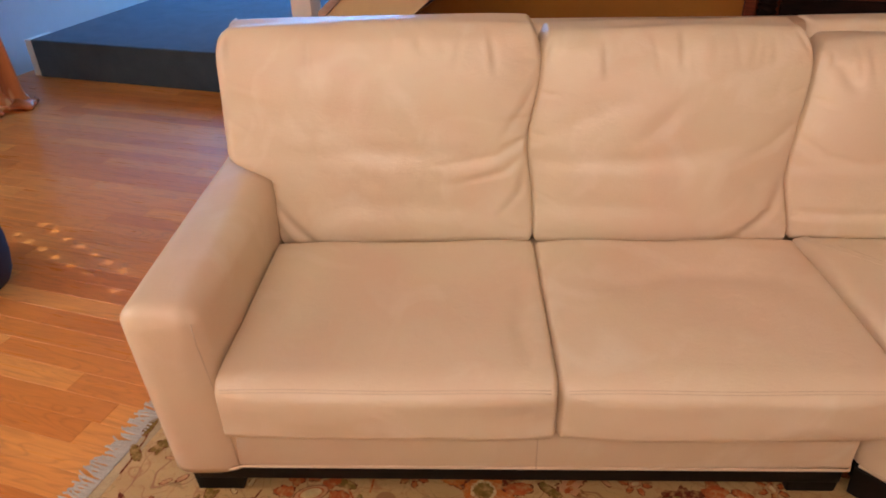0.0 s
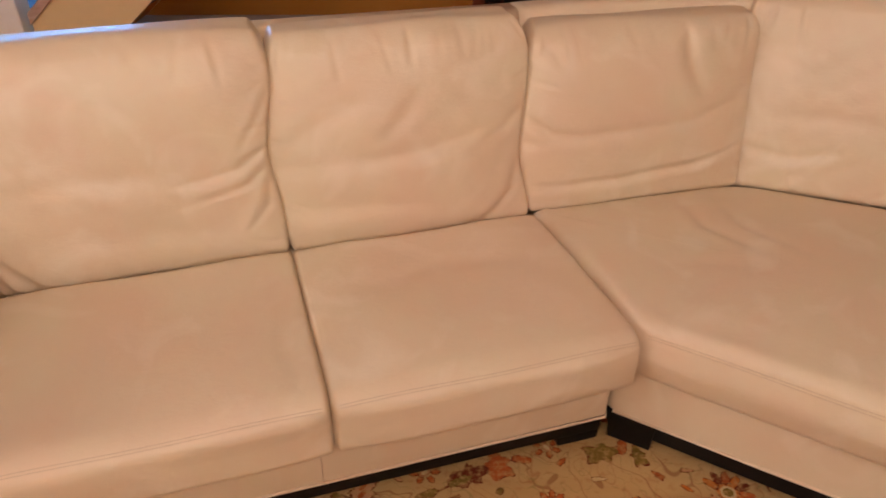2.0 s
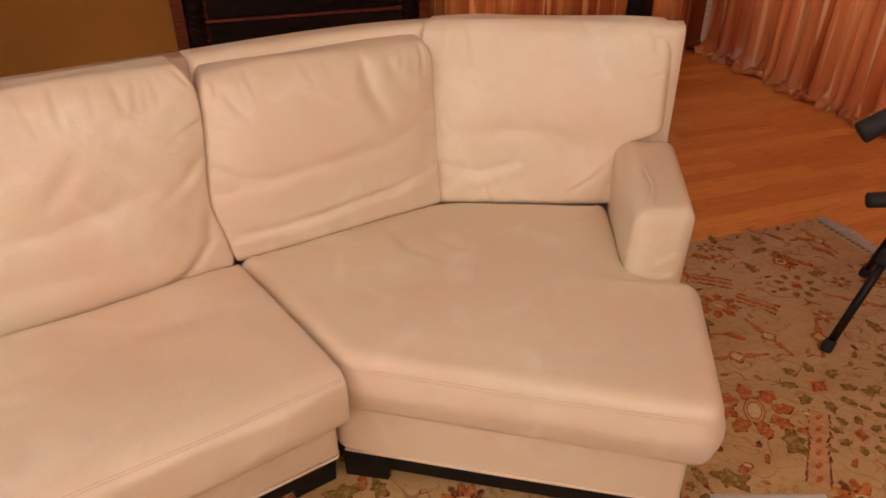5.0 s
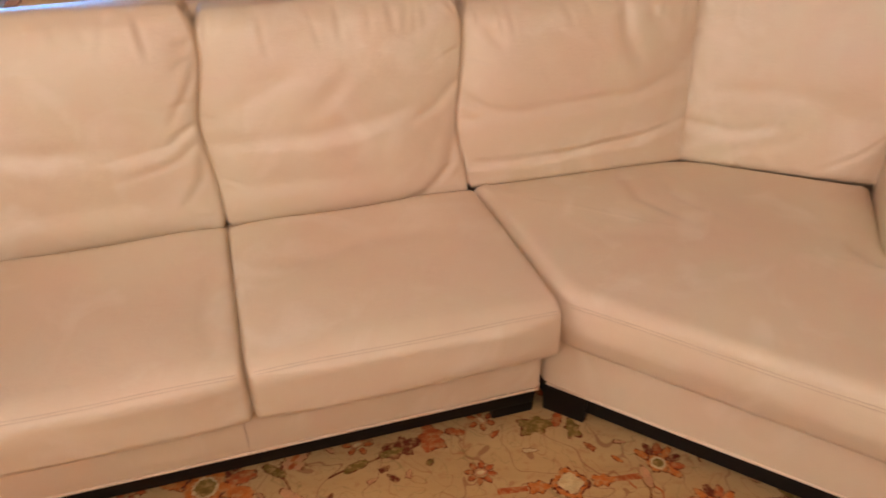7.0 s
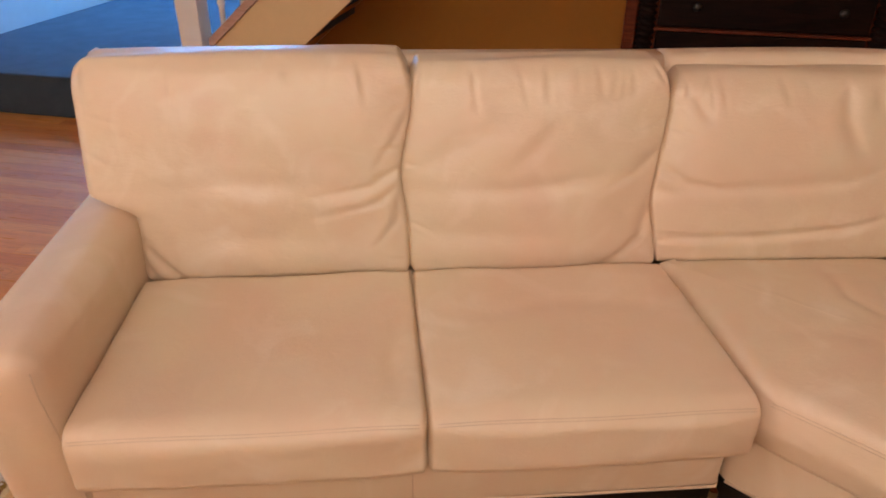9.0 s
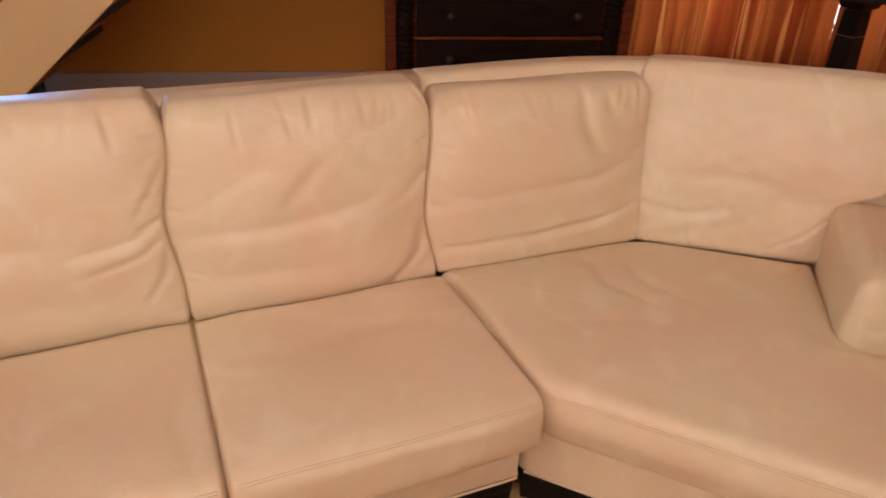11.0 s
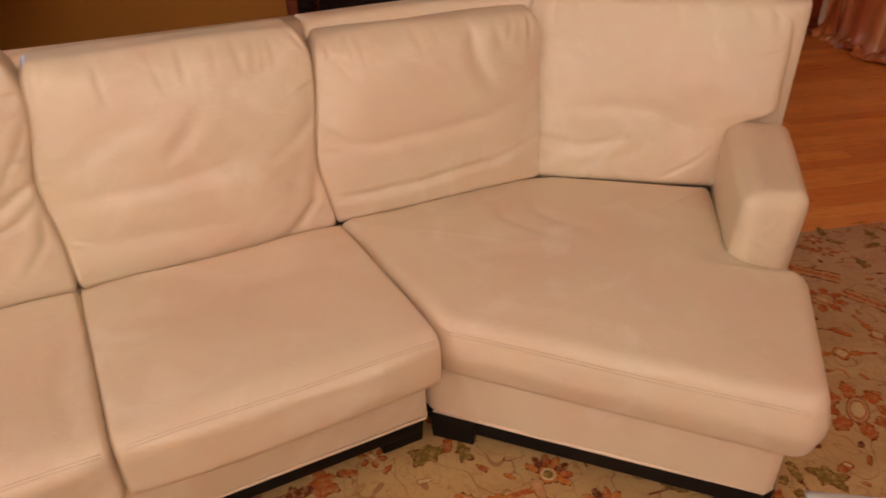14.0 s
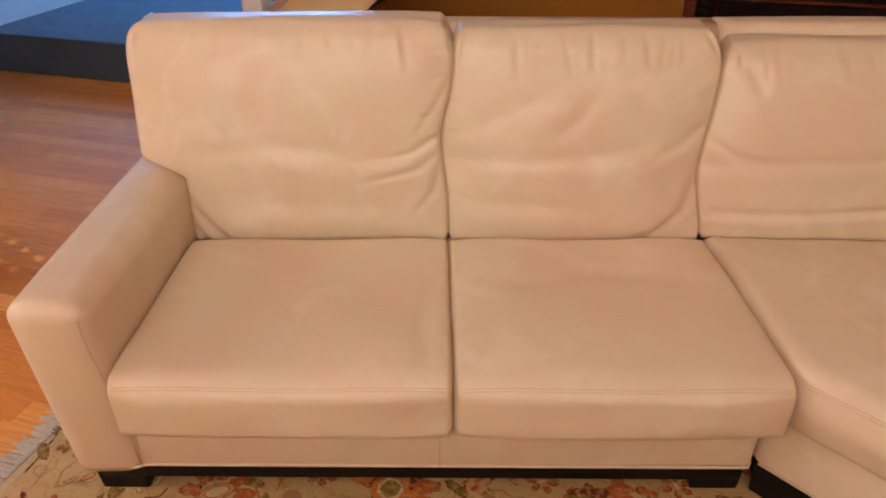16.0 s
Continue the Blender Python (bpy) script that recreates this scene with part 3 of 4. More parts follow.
        for i in range(1, 12, 2):
            self.leaf("rust", *pts[i], turn + 0.5 * (-1) ** i, 0.016, 0.008, 3, None)

    def palmette(self, x, y, turn, size):
        """A fan of orange and dark lobes over an ivory heart."""
        for i in range(7):
            a = turn + (i - 3) * 0.52
            self.leaf(("orange", "rust", "maroon")[i % 3], x + size * 0.62 * math.cos(a), y + size * 0.62 * math.sin(a), a, size * 0.42, size * 0.19)
        self.blob("orange", x, y, lambda a: size * 0.42 * (1 + 0.08 * math.cos(6 * a)), 3)
        self.blob("olive", x, y, lambda a: size * 0.22, 5, "ivory", 0.006)


K = Knots(17)
taken = []
for make, x, y, turn, size in ((K.diamond, 2.087, 1.272, 0.4, 0.040), (K.rosette, 1.828, 1.249, 0.9, 0.105), (K.stalk, 1.80, 0.965, 0.82, 0.30), (K.ring_flower, 0.680, 1.152, 0.12, 0.042),
                               (K.palmette, -0.21, 1.150, 1.4, 0.12), (K.rosette, 0.463, 1.187, 0.3, 0.034), (K.palmette, 1.87, 0.89, 2.2, 0.07), (K.rosette, -0.62, 1.02, 0.6, 0.085)):
    make(x, y, turn, size)
    taken.append((x, y, 0.12))
for x, y, turn, wool in ((0.263, 1.269, 0.5, "maroon"), (0.613, 1.339, 0.2, "olive"), (0.34, 1.30, 1.9, "rust"), (1.85, 1.109, 1.1, "olive"), (1.60, 1.058, 2.4, "olive")):
    K.leaf(wool, x, y, turn, 0.046, 0.034, lobes=0.24)
    K.leaf("rust", x + 0.06, y + 0.02, turn + 1.1, 0.026, 0.014)
    taken.append((x, y, 0.06))


rng = random.Random(23)
spots = np.zeros((12000, 3))
spots[:len(taken)] = taken
count = len(taken)
for tries, reach in ((1100, 0.085), (5600, 0.042), (17000, 0.0195)):
    for _ in range(tries):
        x, y = rng.uniform(RU0 + reach, RU1 - reach), rng.uniform(RV0 + reach, RV1 - reach)
        q = spots[:count]
        if count >= 12000 or np.any((q[:, 0] - x) ** 2 + (q[:, 1] - y) ** 2 < (reach + q[:, 2] * 0.92) ** 2):
            continue
        spots[count] = (x, y, reach)
        count += 1
        turn = rng.choice((0, 1, 2, 3)) * math.pi / 4 + rng.uniform(-0.2, 0.2)
        if reach > 0.08:
            rng.choice((lambda: K.diamond(x, y, turn, 0.028), lambda: K.rosette(x, y, turn, 0.070), lambda: K.palmette(x, y, turn, 0.062), lambda: K.ring_flower(x, y, turn, 0.026), lambda: K.stalk(x, y, turn, 0.15)))()
        elif reach > 0.03:
            rng.choice((lambda: K.rosette(x, y, turn, 0.034, "rust", 6), lambda: K.vine(x - 0.05, y, turn, 0.17), lambda: K.vine(x, y - 0.05, turn, 0.14, "rust"), lambda: K.leaf("olive", x, y, turn, 0.032, 0.020, lobes=0.24)))()
        elif rng.random() < 0.75:
            K.leaf(rng.choice(("olive", "rust", "orange", "pink", "pink", "ivory", "maroon")), x, y, turn, rng.uniform(0.010, 0.019), rng.uniform(0.005, 0.009), lobes=rng.choice((0, 0.2)))
        else:
            K.ribbon(rng.choice(("maroon", "rust", "olive")), [(x, y), (x + 0.03 * math.cos(turn), y + 0.03 * math.sin(turn)), (x + 0.05 * math.cos(turn + 0.4), y + 0.05 * math.sin(turn + 0.4))], 0.005)
for wool, (v, f) in K.sets.items():
    ob = hang(new("woven_figure", mesh_of("woven_figure", v, f, WOOL[wool], False)), rug, wool + " woven flowers and leaves")
    ob["kind"] = "stuff"
for nm, a, b in (("selvedge", RU0 - 0.03, RU0), ("selvedge", RU1, RU1 + 0.03)):
    part(nm, box_bm(a, RV0, 0.0005, b, RV1, 0.007, 0.002), RUG_EDGE, rug, "pale woven edge band")


def fringe(u, sgn):
    rng = random.Random(3 if sgn < 0 else 4)
    verts, faces = [], []
    v = RV0
    while v < RV1:
        L, bend, w = rng.uniform(0.055, 0.085), rng.uniform(-0.02, 0.02), rng.uniform(0.004, 0.008)
        b = len(verts)
        for k in range(5):
            f = k / 4
            uu, vv = u + sgn * L * f, v + bend * f * f + rng.uniform(-0.002, 0.002)
            z = 0.006 * (1 - f) + 0.002 + rng.uniform(0, 0.004)
            verts += [(uu, vv - w / 2, 0.0008), (uu, vv, z + 0.003), (uu, vv + w / 2, 0.0008)]
        for k in range(4):
            for j in range(2):
                faces.append((b + 3 * k + j, b + 3 * k + j + 1, b + 3 * k + j + 4, b + 3 * k + j + 3))
        v += rng.uniform(0.005, 0.009)
    ob = hang(new("fringe", mesh_of("fringe", verts, faces, FRINGE)), rug, "pale cotton fringe")
    ob["kind"] = "stuff"


def knots(u):
    """A row of dark stitches between the field and the fringe."""
    rng = random.Random(6)
    bm = bmesh.new()
    v = RV0 + 0.01
    while v < RV1 - 0.02:
        m = Matrix.Translation((u, v, 0.0078)) @ Matrix.Rotation(0.6, 4, "Z") @ Matrix.Diagonal((0.005, 0.016, 0.003, 1))
        bmesh.ops.create_cube(bm, size=1.0, matrix=m)
        v += rng.uniform(0.022, 0.034)
    part("knotting", bm, NAVY, rug, "dark stitches along the end band", smooth=False)["kind"] = "stuff"


knots(RU1 + 0.018)
fringe(RU0 - 0.03, -1)
fringe(RU1 + 0.03, 1)

# ---- the sofa, straight section ----
sofa = thing("sofa", "cream leather two-seat sofa section with one arm and loose back cushions", "sofa", pose(0, 0, 0))
LEFT, RIGHT, FRONT, REAR = -0.630, 0.985, 1.155, 2.06


def welt(path, parent, r=0.004):
    part("welt", tube_bm(path, r, 6), WELT, parent, "pale piping along the lower edge")


def stitch(targets, out, parent):
    """Two rows of stitches laid on the cushion's upper front edge, near the targets; out: the level way from it to the front."""
    me = parent.data
    tree = BVHTree.FromPolygons([v.co for v in me.vertices], [tuple(p.vertices) for p in me.polygons])
    o = Vector((out[0], out[1], 0)).normalized()
    aim = (-o - Vector((0, 0, 1))).normalized()
    for drop in (0.0, 0.0065):
        path = []
        for t in targets:
            hit = tree.ray_cast(Vector(t) + (o - Vector((0, 0, 1))) * drop * 0.7 - aim * 0.3, aim)[0]
            if hit is not None:
                path.append(hit)
        part("stitching", tube_bm(path, 0.0010, 5), SEAM, parent, "twin row of stitches")


def flat_below(P):
    P[:, 2] = np.maximum(P[:, 2], 0.098)
    return P


def base_relief(side, s, t):
    return lumps(s, t, 5, 1.2, 0.003)


soft_box("base", block(LEFT + 0.13, FRONT, 0.098, RIGHT, REAR - 0.05, 0.285), 0.014, sofa, LEATHER, (30, 8, 6), (0, 0, 0.006, 0, 0, 0), base_relief)
arm_c = block(LEFT - 0.012, 1.145, 0.038, -0.445, REAR - 0.05, 0.622)
for k in range(2):
    arm_c[1][0][k] = (-0.47, 1.145, arm_c[1][0][k][2])
for i in range(2):
    arm_c[i][0][1] = (arm_c[i][0][1][0], 1.095, 0.612)
soft_box("arm", arm_c, (0.058, 0.050, 0.034, 0.03, 0.05, 0.048), sofa, LEATHER, (10, 30, 16), (0.004, 0.006, 0.008, 0, 0, 0.010), base_relief, flat_below)
part("stitching", tube_bm([(-0.474, 1.143, 0.11), (-0.474, 1.120, 0.35), (-0.476, 1.092, 0.53), (-0.480, 1.098, 0.580)], 0.0013, 5), SEAM, sofa)
prof = round_profile(-0.055, 0.098, 0.055, 0.957, 0.032)
sweep("back_frame", [(-0.572, 1.965), (-0.568, 1.965), (0.1, 1.962), (RIGHT - 0.004, 1.96)], prof, sofa, LEATHER, rise=lambda f: 0.020 * (1 - f))


def seat_relief(seed, marks):
    def f(side, s, t):
        out = lumps(s, t, seed, 1.6, 0.004) + lumps(s, t, seed + 1, 4.0, 0.0012)
        if side == "top":
            for pts, w, d in marks:
                out = out + groove(s, t, pts, w, d)
            out = out - 0.016 * np.exp(-((s - 0.5) / 0.3) ** 2 - ((t - 0.62) / 0.3) ** 2) - 0.038 / (1 + np.exp(-np.clip((t - 0.864) / 0.005, -30, 30)))
        else:
            out = out * 0.6
        return out
    return f


def seat(x00, x01, x10, x11, seed, marks):
    """x00, x01: left edge at front and rear; x10, x11: right edge."""
    x00, x01, x10, x11 = x00 - 0.004, x01 - 0.004, x10 + 0.004, x11 + 0.004
    c = [[[(x00, 1.085, 0.256), (x00, 1.085, 0.427)], [(x01, 1.72, 0.26), (x01, 1.72, 0.462)]],
         [[(x10, 1.085, 0.256), (x10, 1.085, 0.427)], [(x11, 1.72, 0.26), (x11, 1.72, 0.462)]]]
    ob = soft_box("seat_cushion", c, (0.015, 0.015, 0.044, 0.03, 0.036, 0.040), sofa, LEATHER, (60, 50, 16), (0.002, 0.002, 0.020, 0, 0, 0.018), seat_relief(seed, marks))
    stitch([(x00 + 0.02 + (x10 - x00 - 0.04) * f, 1.088, 0.412 + 0.002 * math.sin(9 * f)) for f in np.linspace(0.0, 1, 33)], (0, -1), ob)
    return ob


seat(-0.468, -0.44, 0.270, 0.255, 11, [([(0.93, 0.05), (0.90, 0.3), (0.94, 0.6)], 0.03, 0.004)])
seat(0.276, 0.258, 0.995, 0.943, 14, [([(0.2, 0.5), (0.5, 0.62), (0.8, 0.55)], 0.05, 0.003)])


def fold_field(seed, folds, tuck=0.0):
    def f(side, s, t):
        if side != "front":
            return lumps(s, t, seed + 5, 2.0, 0.003)
        out = lumps(s, t, seed, 1.3, 0.007) + lumps(s, t, seed + 2, 3.2, 0.0035) + lumps(s, t, seed + 3, 9.0, 0.0008)
        for pts, w, d in folds:
            out = out + groove(s, t, pts, w, 1.1 * d, 0.32)
        rng = random.Random(seed)
        for j in range(13):  # short puckers below the upper seam, closest together towards the corners
            x = 0.04 + 0.92 * (rng.random() ** 0.6 if j % 2 else rng.random() ** 2)
            run = rng.uniform(0.05, 0.17)
            out = out + groove(s, t, [(x, 0.99), (x + rng.uniform(-0.03, 0.03), 0.97 - run)], rng.uniform(0.008, 0.014), rng.uniform(0.0016, 0.0036))
        for j in range(9):  # small puckers along the side seams and at the foot
            y = rng.uniform(0.08, 0.9)
            e, run = rng.choice((0.01, 0.99)), rng.uniform(0.05, 0.12)
            out = out + groove(s, t, [(e, y), (e + (run if e < 0.5 else -run), y - rng.uniform(-0.02, 0.06))], rng.uniform(0.008, 0.012), rng.uniform(0.0012, 0.0028))
        return out
    return f


def seam_wave(P):
    """The cushions press on one another: their joints sway to and fro with the height."""
    x, z = P[:, 0].copy(), P[:, 2]
    for xb, zc, a in ((0.258, 0.70, 0.021), (0.95, 0.62, 0.024)):
        P[:, 0] -= a * np.exp(-((z - zc) / 0.11) ** 2) * np.exp(-((x - xb) / 0.16) ** 2)
        P[:, 0] += 0.012 * np.exp(-((z - 0.88) / 0.09) ** 2) * np.exp(-((x - xb) / 0.16) ** 2)
    return P


def back_cushion(parent, bl, br, tl, tr, zb, zt, depth, seed, folds, warp=None, r=(0.013, 0.013, 0.044, 0.04, 0.034, 0.042), swell=0.03, ears=0.025):
    """bl, br, tl, tr: the front corners (x, y) below and above; depth: a vector to the rear."""
    lift = (0.419 if parent is sofa else 0.425) - zb  # the rounded lower edge stands just off the seat
    d = lift / (zt - zb)
    bl, br = [(a[0] + d * (b[0] - a[0]), a[1] + d * (b[1] - a[1])) for a, b in ((bl, tl), (br, tr))]
    zb += lift
    run = math.hypot(*depth)
    bl, br = [(a[0] + 0.011 * depth[0] / run, a[1] + 0.011 * depth[1] / run) for a in (bl, br)]
    relief = fold_field(seed, folds)
    c = [[[(*bl, zb), (*tl, zt)], [(bl[0] + depth[0], bl[1] + depth[1], zb), (tl[0] + depth[0] * 0.72, tl[1] + depth[1] * 0.72, zt)]],
         [[(*br, zb), (*tr, zt)], [(br[0] + depth[0], br[1] + depth[1], zb), (tr[0] + depth[0] * 0.72, tr[1] + depth[1] * 0.72, zt)]]]
    return soft_box("back_cushion", c, r, parent, LEATHER, (104, 10, 92), (0.002, 0.002, swell, 0, 0, 0.006), lambda side, s, t: relief(side, s, d + (1 - d) * t), warp, ears=ears)


def over_arm(P):
    """The cushion spreads over the arm above its top."""
    k = np.clip((P[:, 2] - 0.60) / 0.07, 0, 1)
    k = k * k * (3 - 2 * k)
    left = np.clip((0.1 - P[:, 0]) / 0.6, 0, 1)
    P[:, 0] -= 0.118 * k * left
    return seam_wave(P)


back_cushion(sofa, (-0.460, 1.640), (0.261, 1.640), (-0.470, 1.795), (0.263, 1.800), 0.395, 0.992, (0, 0.19), 21, [
    ([(0.10, 0.47), (0.45, 0.50), (0.75, 0.47), (0.98, 0.52)], 0.045, 0.0045),
    ([(0.99, 0.47), (0.90, 0.40), (0.66, 0.34)], 0.016, 0.0050),
    ([(0.99, 0.43), (0.95, 0.30), (0.87, 0.20)], 0.015, 0.0055),
    ([(0.99, 0.54), (0.88, 0.47), (0.66, 0.43)], 0.015, 0.0045),
    ([(0.99, 0.78), (0.95, 0.66), (0.90, 0.56)], 0.014, 0.004),
    ([(0.02, 0.25), (0.12, 0.10), (0.20, 0.01)], 0.020, 0.010),
    ([(0.01, 0.18), (0.05, 0.08), (0.09, 0.01)], 0.018, 0.008),
    ([(0.2, 0.24), (0.5, 0.26), (0.8, 0.22)], 0.05, 0.005)], over_arm, r=(0.026, 0.013, 0.044, 0.04, 0.034, 0.034), ears=0.020)
back_cushion(sofa, (0.255, 1.638), (0.955, 1.638), (0.255, 1.800), (0.953, 1.800), 0.395, 0.968, (0, 0.19), 27, [
    ([(0.02, 0.46), (0.35, 0.46), (0.70, 0.50), (0.98, 0.60)], 0.04, 0.006),
    ([(0.02, 0.26), (0.35, 0.25), (0.65, 0.22)], 0.045, 0.006),
    ([(0.985, 0.36), (0.93, 0.22), (0.80, 0.10), (0.66, 0.01)], 0.022, 0.008),
    ([(0.12, 0.58), (0.25, 0.68), (0.38, 0.74)], 0.04, 0.0032),
    ([(0.40, 0.55), (0.50, 0.66), (0.58, 0.78)], 0.035, 0.0032),
    ([(0.99, 0.62), (0.90, 0.52), (0.76, 0.45)], 0.025, 0.006)], seam_wave)
welt([(LEFT + 0.03, 1.146, 0.106), (-0.49, 1.143, 0.106), (-0.47, 1.152, 0.106), (RIGHT - 0.01, 1.152, 0.106), (RIGHT, 1.17, 0.106)], sofa)
part("stitching", tube_bm([(0.240, 1.148, 0.105), (0.240, 1.146, 0.2), (0.243, 1.150, 0.27)], 0.0012, 5), SEAM, sofa)
part("plinth", box_bm(LEFT + 0.04, 1.160, 0.053, RIGHT - 0.015, REAR - 0.09, 0.101, 0.003), BLACK_WOOD, sofa, "black stained wooden rail")


def leg(parent, p, turn=0.0, w=0.125, d=0.11):
    bm = box_bm(-w / 2, -d / 2, 0.0085, w / 2, d / 2, 0.0995, 0.004)
    for v in bm.verts:
        if v.co.z < 0.05:
            v.co.x *= 0.93
            v.co.y *= 0.93
    ob = part("leg", bm, BLACK_WOOD, parent, "black block foot", smooth=False)
    ob.matrix_local = pose(p[0], p[1], 0, 0, 0, turn)
    return ob


for x, y in ((-0.545, 1.215), (0.915, 1.222), (-0.545, 1.93), (0.915, 1.93)):
    leg(sofa, (x, y))

# ---- the sofa, angled corner section ----
corner = thing("corner_sofa", "cream leather angled corner sofa with wide seat and one arm", "sofa", pose(0, 0, 0))
D = math.sqrt(0.5)
BASE_B = [(1.000, 1.172, 0.03), (1.575, 0.556, 0.035), (1.945, 0.92, 0.05), (2.26, 1.30, 0.05), (2.26, 1.42, 0.05), (1.92, 1.74, 0.1), (1.72, 1.86, 0.1), (1.45, 1.92, 0.1), (0.992, 1.95, 0.03)]
slab("base", BASE_B, 0.098, 0.285, 0.014, corner, LEATHER, (1.5, 1.3), 0.05)


def chaise_relief(x, y):
    s, t = (x - 1.0), (y - 0.5)
    out = lumps(s, t, 33, 1.6, 0.004) + lumps(s, t, 35, 4.5, 0.0016)
    for pts, w, d in (([(0.40, 1.06), (0.37, 0.92), (0.42, 0.80)], 0.016, 0.008), ([(0.50, 1.0), (0.48, 0.88), (0.55, 0.72)], 0.02, 0.006),
                      ([(0.62, 0.55), (0.72, 0.60), (0.80, 0.58)], 0.03, 0.004), ([(0.1, 0.8), (0.25, 0.78), (0.38, 0.70)], 0.03, 0.003)):
        out = out + groove(s, t, pts, w, 0.6 * d)
    back = np.maximum(y - 1.632, (x - 1.614) * 0.594 + (y - 1.627) * 0.805)
    out = out - 0.040 / (1 + np.exp(-np.clip(back / 0.005, -30, 30)))
    return out + 0.014 * np.exp(-((x - 1.45) / 0.33) ** 2 - ((y - 1.2) / 0.33) ** 2)


SEAT_B = [(1.001, 1.118, 0.05), (1.570, 0.488, 0.07), (1.945, 0.862, 0.07), (1.816, 0.985, 0.09), (2.071, 1.327, 0.03), (1.64, 1.665, 0.1), (0.957, 1.69, 0.03)]
chaise = slab("seat_cushion", SEAT_B, 0.262, 0.446, 0.046, corner, LEATHER, (1.44, 1.18), 0.05, bulge=0.010, side=0.010, relief=chaise_relief, rings=34)
stitch([(1.012 + 0.54 * f, 1.098 - 0.592 * f, 0.420 + 0.002 * math.sin(8 * f)) for f in np.linspace(0, 1, 33)], (-0.738, -0.675), chaise)


def arm_creases(side, s, t):
    if side == "front":
        runs = (([(0.15, 0.80), (0.45, 0.76), (0.75, 0.80), (0.97, 0.83)], 0.013, 0.004), ([(0.30, 0.70), (0.60, 0.68), (0.98, 0.72)], 0.014, 0.0035), ([(0.05, 0.86), (0.3, 0.84), (0.5, 0.88)], 0.012, 0.003))
    else:
        runs = (([(0.2, 0.05), (0.35, 0.30), (0.30, 0.50)], 0.016, 0.003), ([(0.75, 0.08), (0.70, 0.3)], 0.016, 0.002))
    return sum(groove(s, t, p, w, d) for p, w, d in runs)


arm_b = [[[(1.805, 1.015, 0.04), (1.80, 0.985, 0.630)], [(2.13, 1.38, 0.04), (2.13, 1.38, 0.636)]],
         [[(1.935, 0.925, 0.04), (1.945, 0.905, 0.622)], [(2.27, 1.27, 0.04), (2.29, 1.27, 0.630)]]]
soft_box("arm", arm_b, (0.044, 0.040, 0.034, 0.03, 0.05, 0.040), corner, LEATHER, (26, 40, 60), (0.008, 0.004, 0.010, 0, 0, 0.008), lambda side, s, t: lumps(s, t, 41, 1.5, 0.003) + arm_creases(side, s, t), flat_below)
bpath = [(0.990, 1.965), (1.24, 1.960), (1.45, 1.942), (1.62, 1.905), (1.78, 1.835), (1.92, 1.735), (2.04, 1.625), (2.16, 1.505), (2.330, 1.340)]
fine = []
for i in range(len(bpath) - 1):
    p0, p1, p2, p3 = (np.array(bpath[max(0, min(len(bpath) - 1, i + k))]) for k in (-1, 0, 1, 2))
    for j in range(6):
        t = j / 6
        fine.append(0.5 * (2 * p1 + (p2 - p0) * t + (2 * p0 - 5 * p1 + 4 * p2 - p3) * t * t + (3 * p1 - p0 - 3 * p2 + p3) * t ** 3))
fine.append(np.array(bpath[-1]))
sweep("back_frame", fine, prof, corner, LEATHER, rise=lambda f: 0.018 * f)
back_cushion(corner, (0.941, 1.640), (1.632, 1.618), (0.948, 1.798), (1.682, 1.750), 0.395, 0.935, (0.03, 0.17), 44, [
    ([(0.04, 0.45), (0.35, 0.48), (0.70, 0.50), (0.99, 0.60)], 0.030, 0.007),
    ([(0.06, 0.22), (0.40, 0.22), (0.75, 0.26), (0.99, 0.33)], 0.022, 0.009),
    ([(0.66, 0.97), (0.68, 0.80), (0.74, 0.66)], 0.030, 0.010),
    ([(0.78, 0.95), (0.80, 0.84)], 0.024, 0.006),
    ([(0.02, 0.58), (0.12, 0.50), (0.22, 0.48)], 0.022, 0.007),
    ([(0.10, 0.90), (0.16, 0.80)], 0.022, 0.006)], seam_wave)


def over_arm_b(P):
    k = np.clip((P[:, 2] - 0.61) / 0.07, 0, 1)
    k = k * k * (3 - 2 * k)
    along = (P[:, 0] - 1.62) * 0.755 - (P[:, 1] - 1.62) * 0.655
    r = np.clip((along - 0.15) / 0.4, 0, 1) * k
    P[:, 0] += 0.090 * r
    P[:, 1] -= 0.082 * r
    return P


back_cushion(corner, (1.575, 1.650), (2.068, 1.290), (1.668, 1.812), (2.192, 1.412), 0.385, 0.976, (0.11, 0.11), 52, [
    ([(0.05, 0.30), (0.30, 0.26), (0.50, 0.32)], 0.025, 0.007),
    ([(0.42, 0.20), (0.54, 0.24), (0.66, 0.34)], 0.03, 0.004),
    ([(0.26, 0.14), (0.36, 0.20), (0.40, 0.30)], 0.03, 0.004),
    ([(0.98, 0.34), (0.86, 0.22), (0.70, 0.12)], 0.013, 0.0055),
    ([(0.30, 0.02), (0.34, 0.10), (0.31, 0.2)], 0.014, 0.004),
    ([(0.2, 0.46), (0.5, 0.48), (0.7, 0.44)], 0.04, 0.005)], over_arm_b, r=(0.013, 0.022, 0.038, 0.03, 0.034, 0.028), swell=0.014, ears=0.016)
welt([(1.004, 1.166, 0.106), (1.28, 0.870, 0.106), (1.562, 0.573, 0.106), (1.590, 0.574, 0.106), (1.75, 0.732, 0.106), (1.94, 0.918, 0.106)], corner)
PL = [(1.008, 1.176, 0.02), (1.573, 0.571, 0.03), (1.925, 0.925, 0.03), (2.17, 1.30, 0.03), (1.88, 1.66, 0.1), (1.40, 1.85, 0.05), (1.02, 1.87, 0.02)]
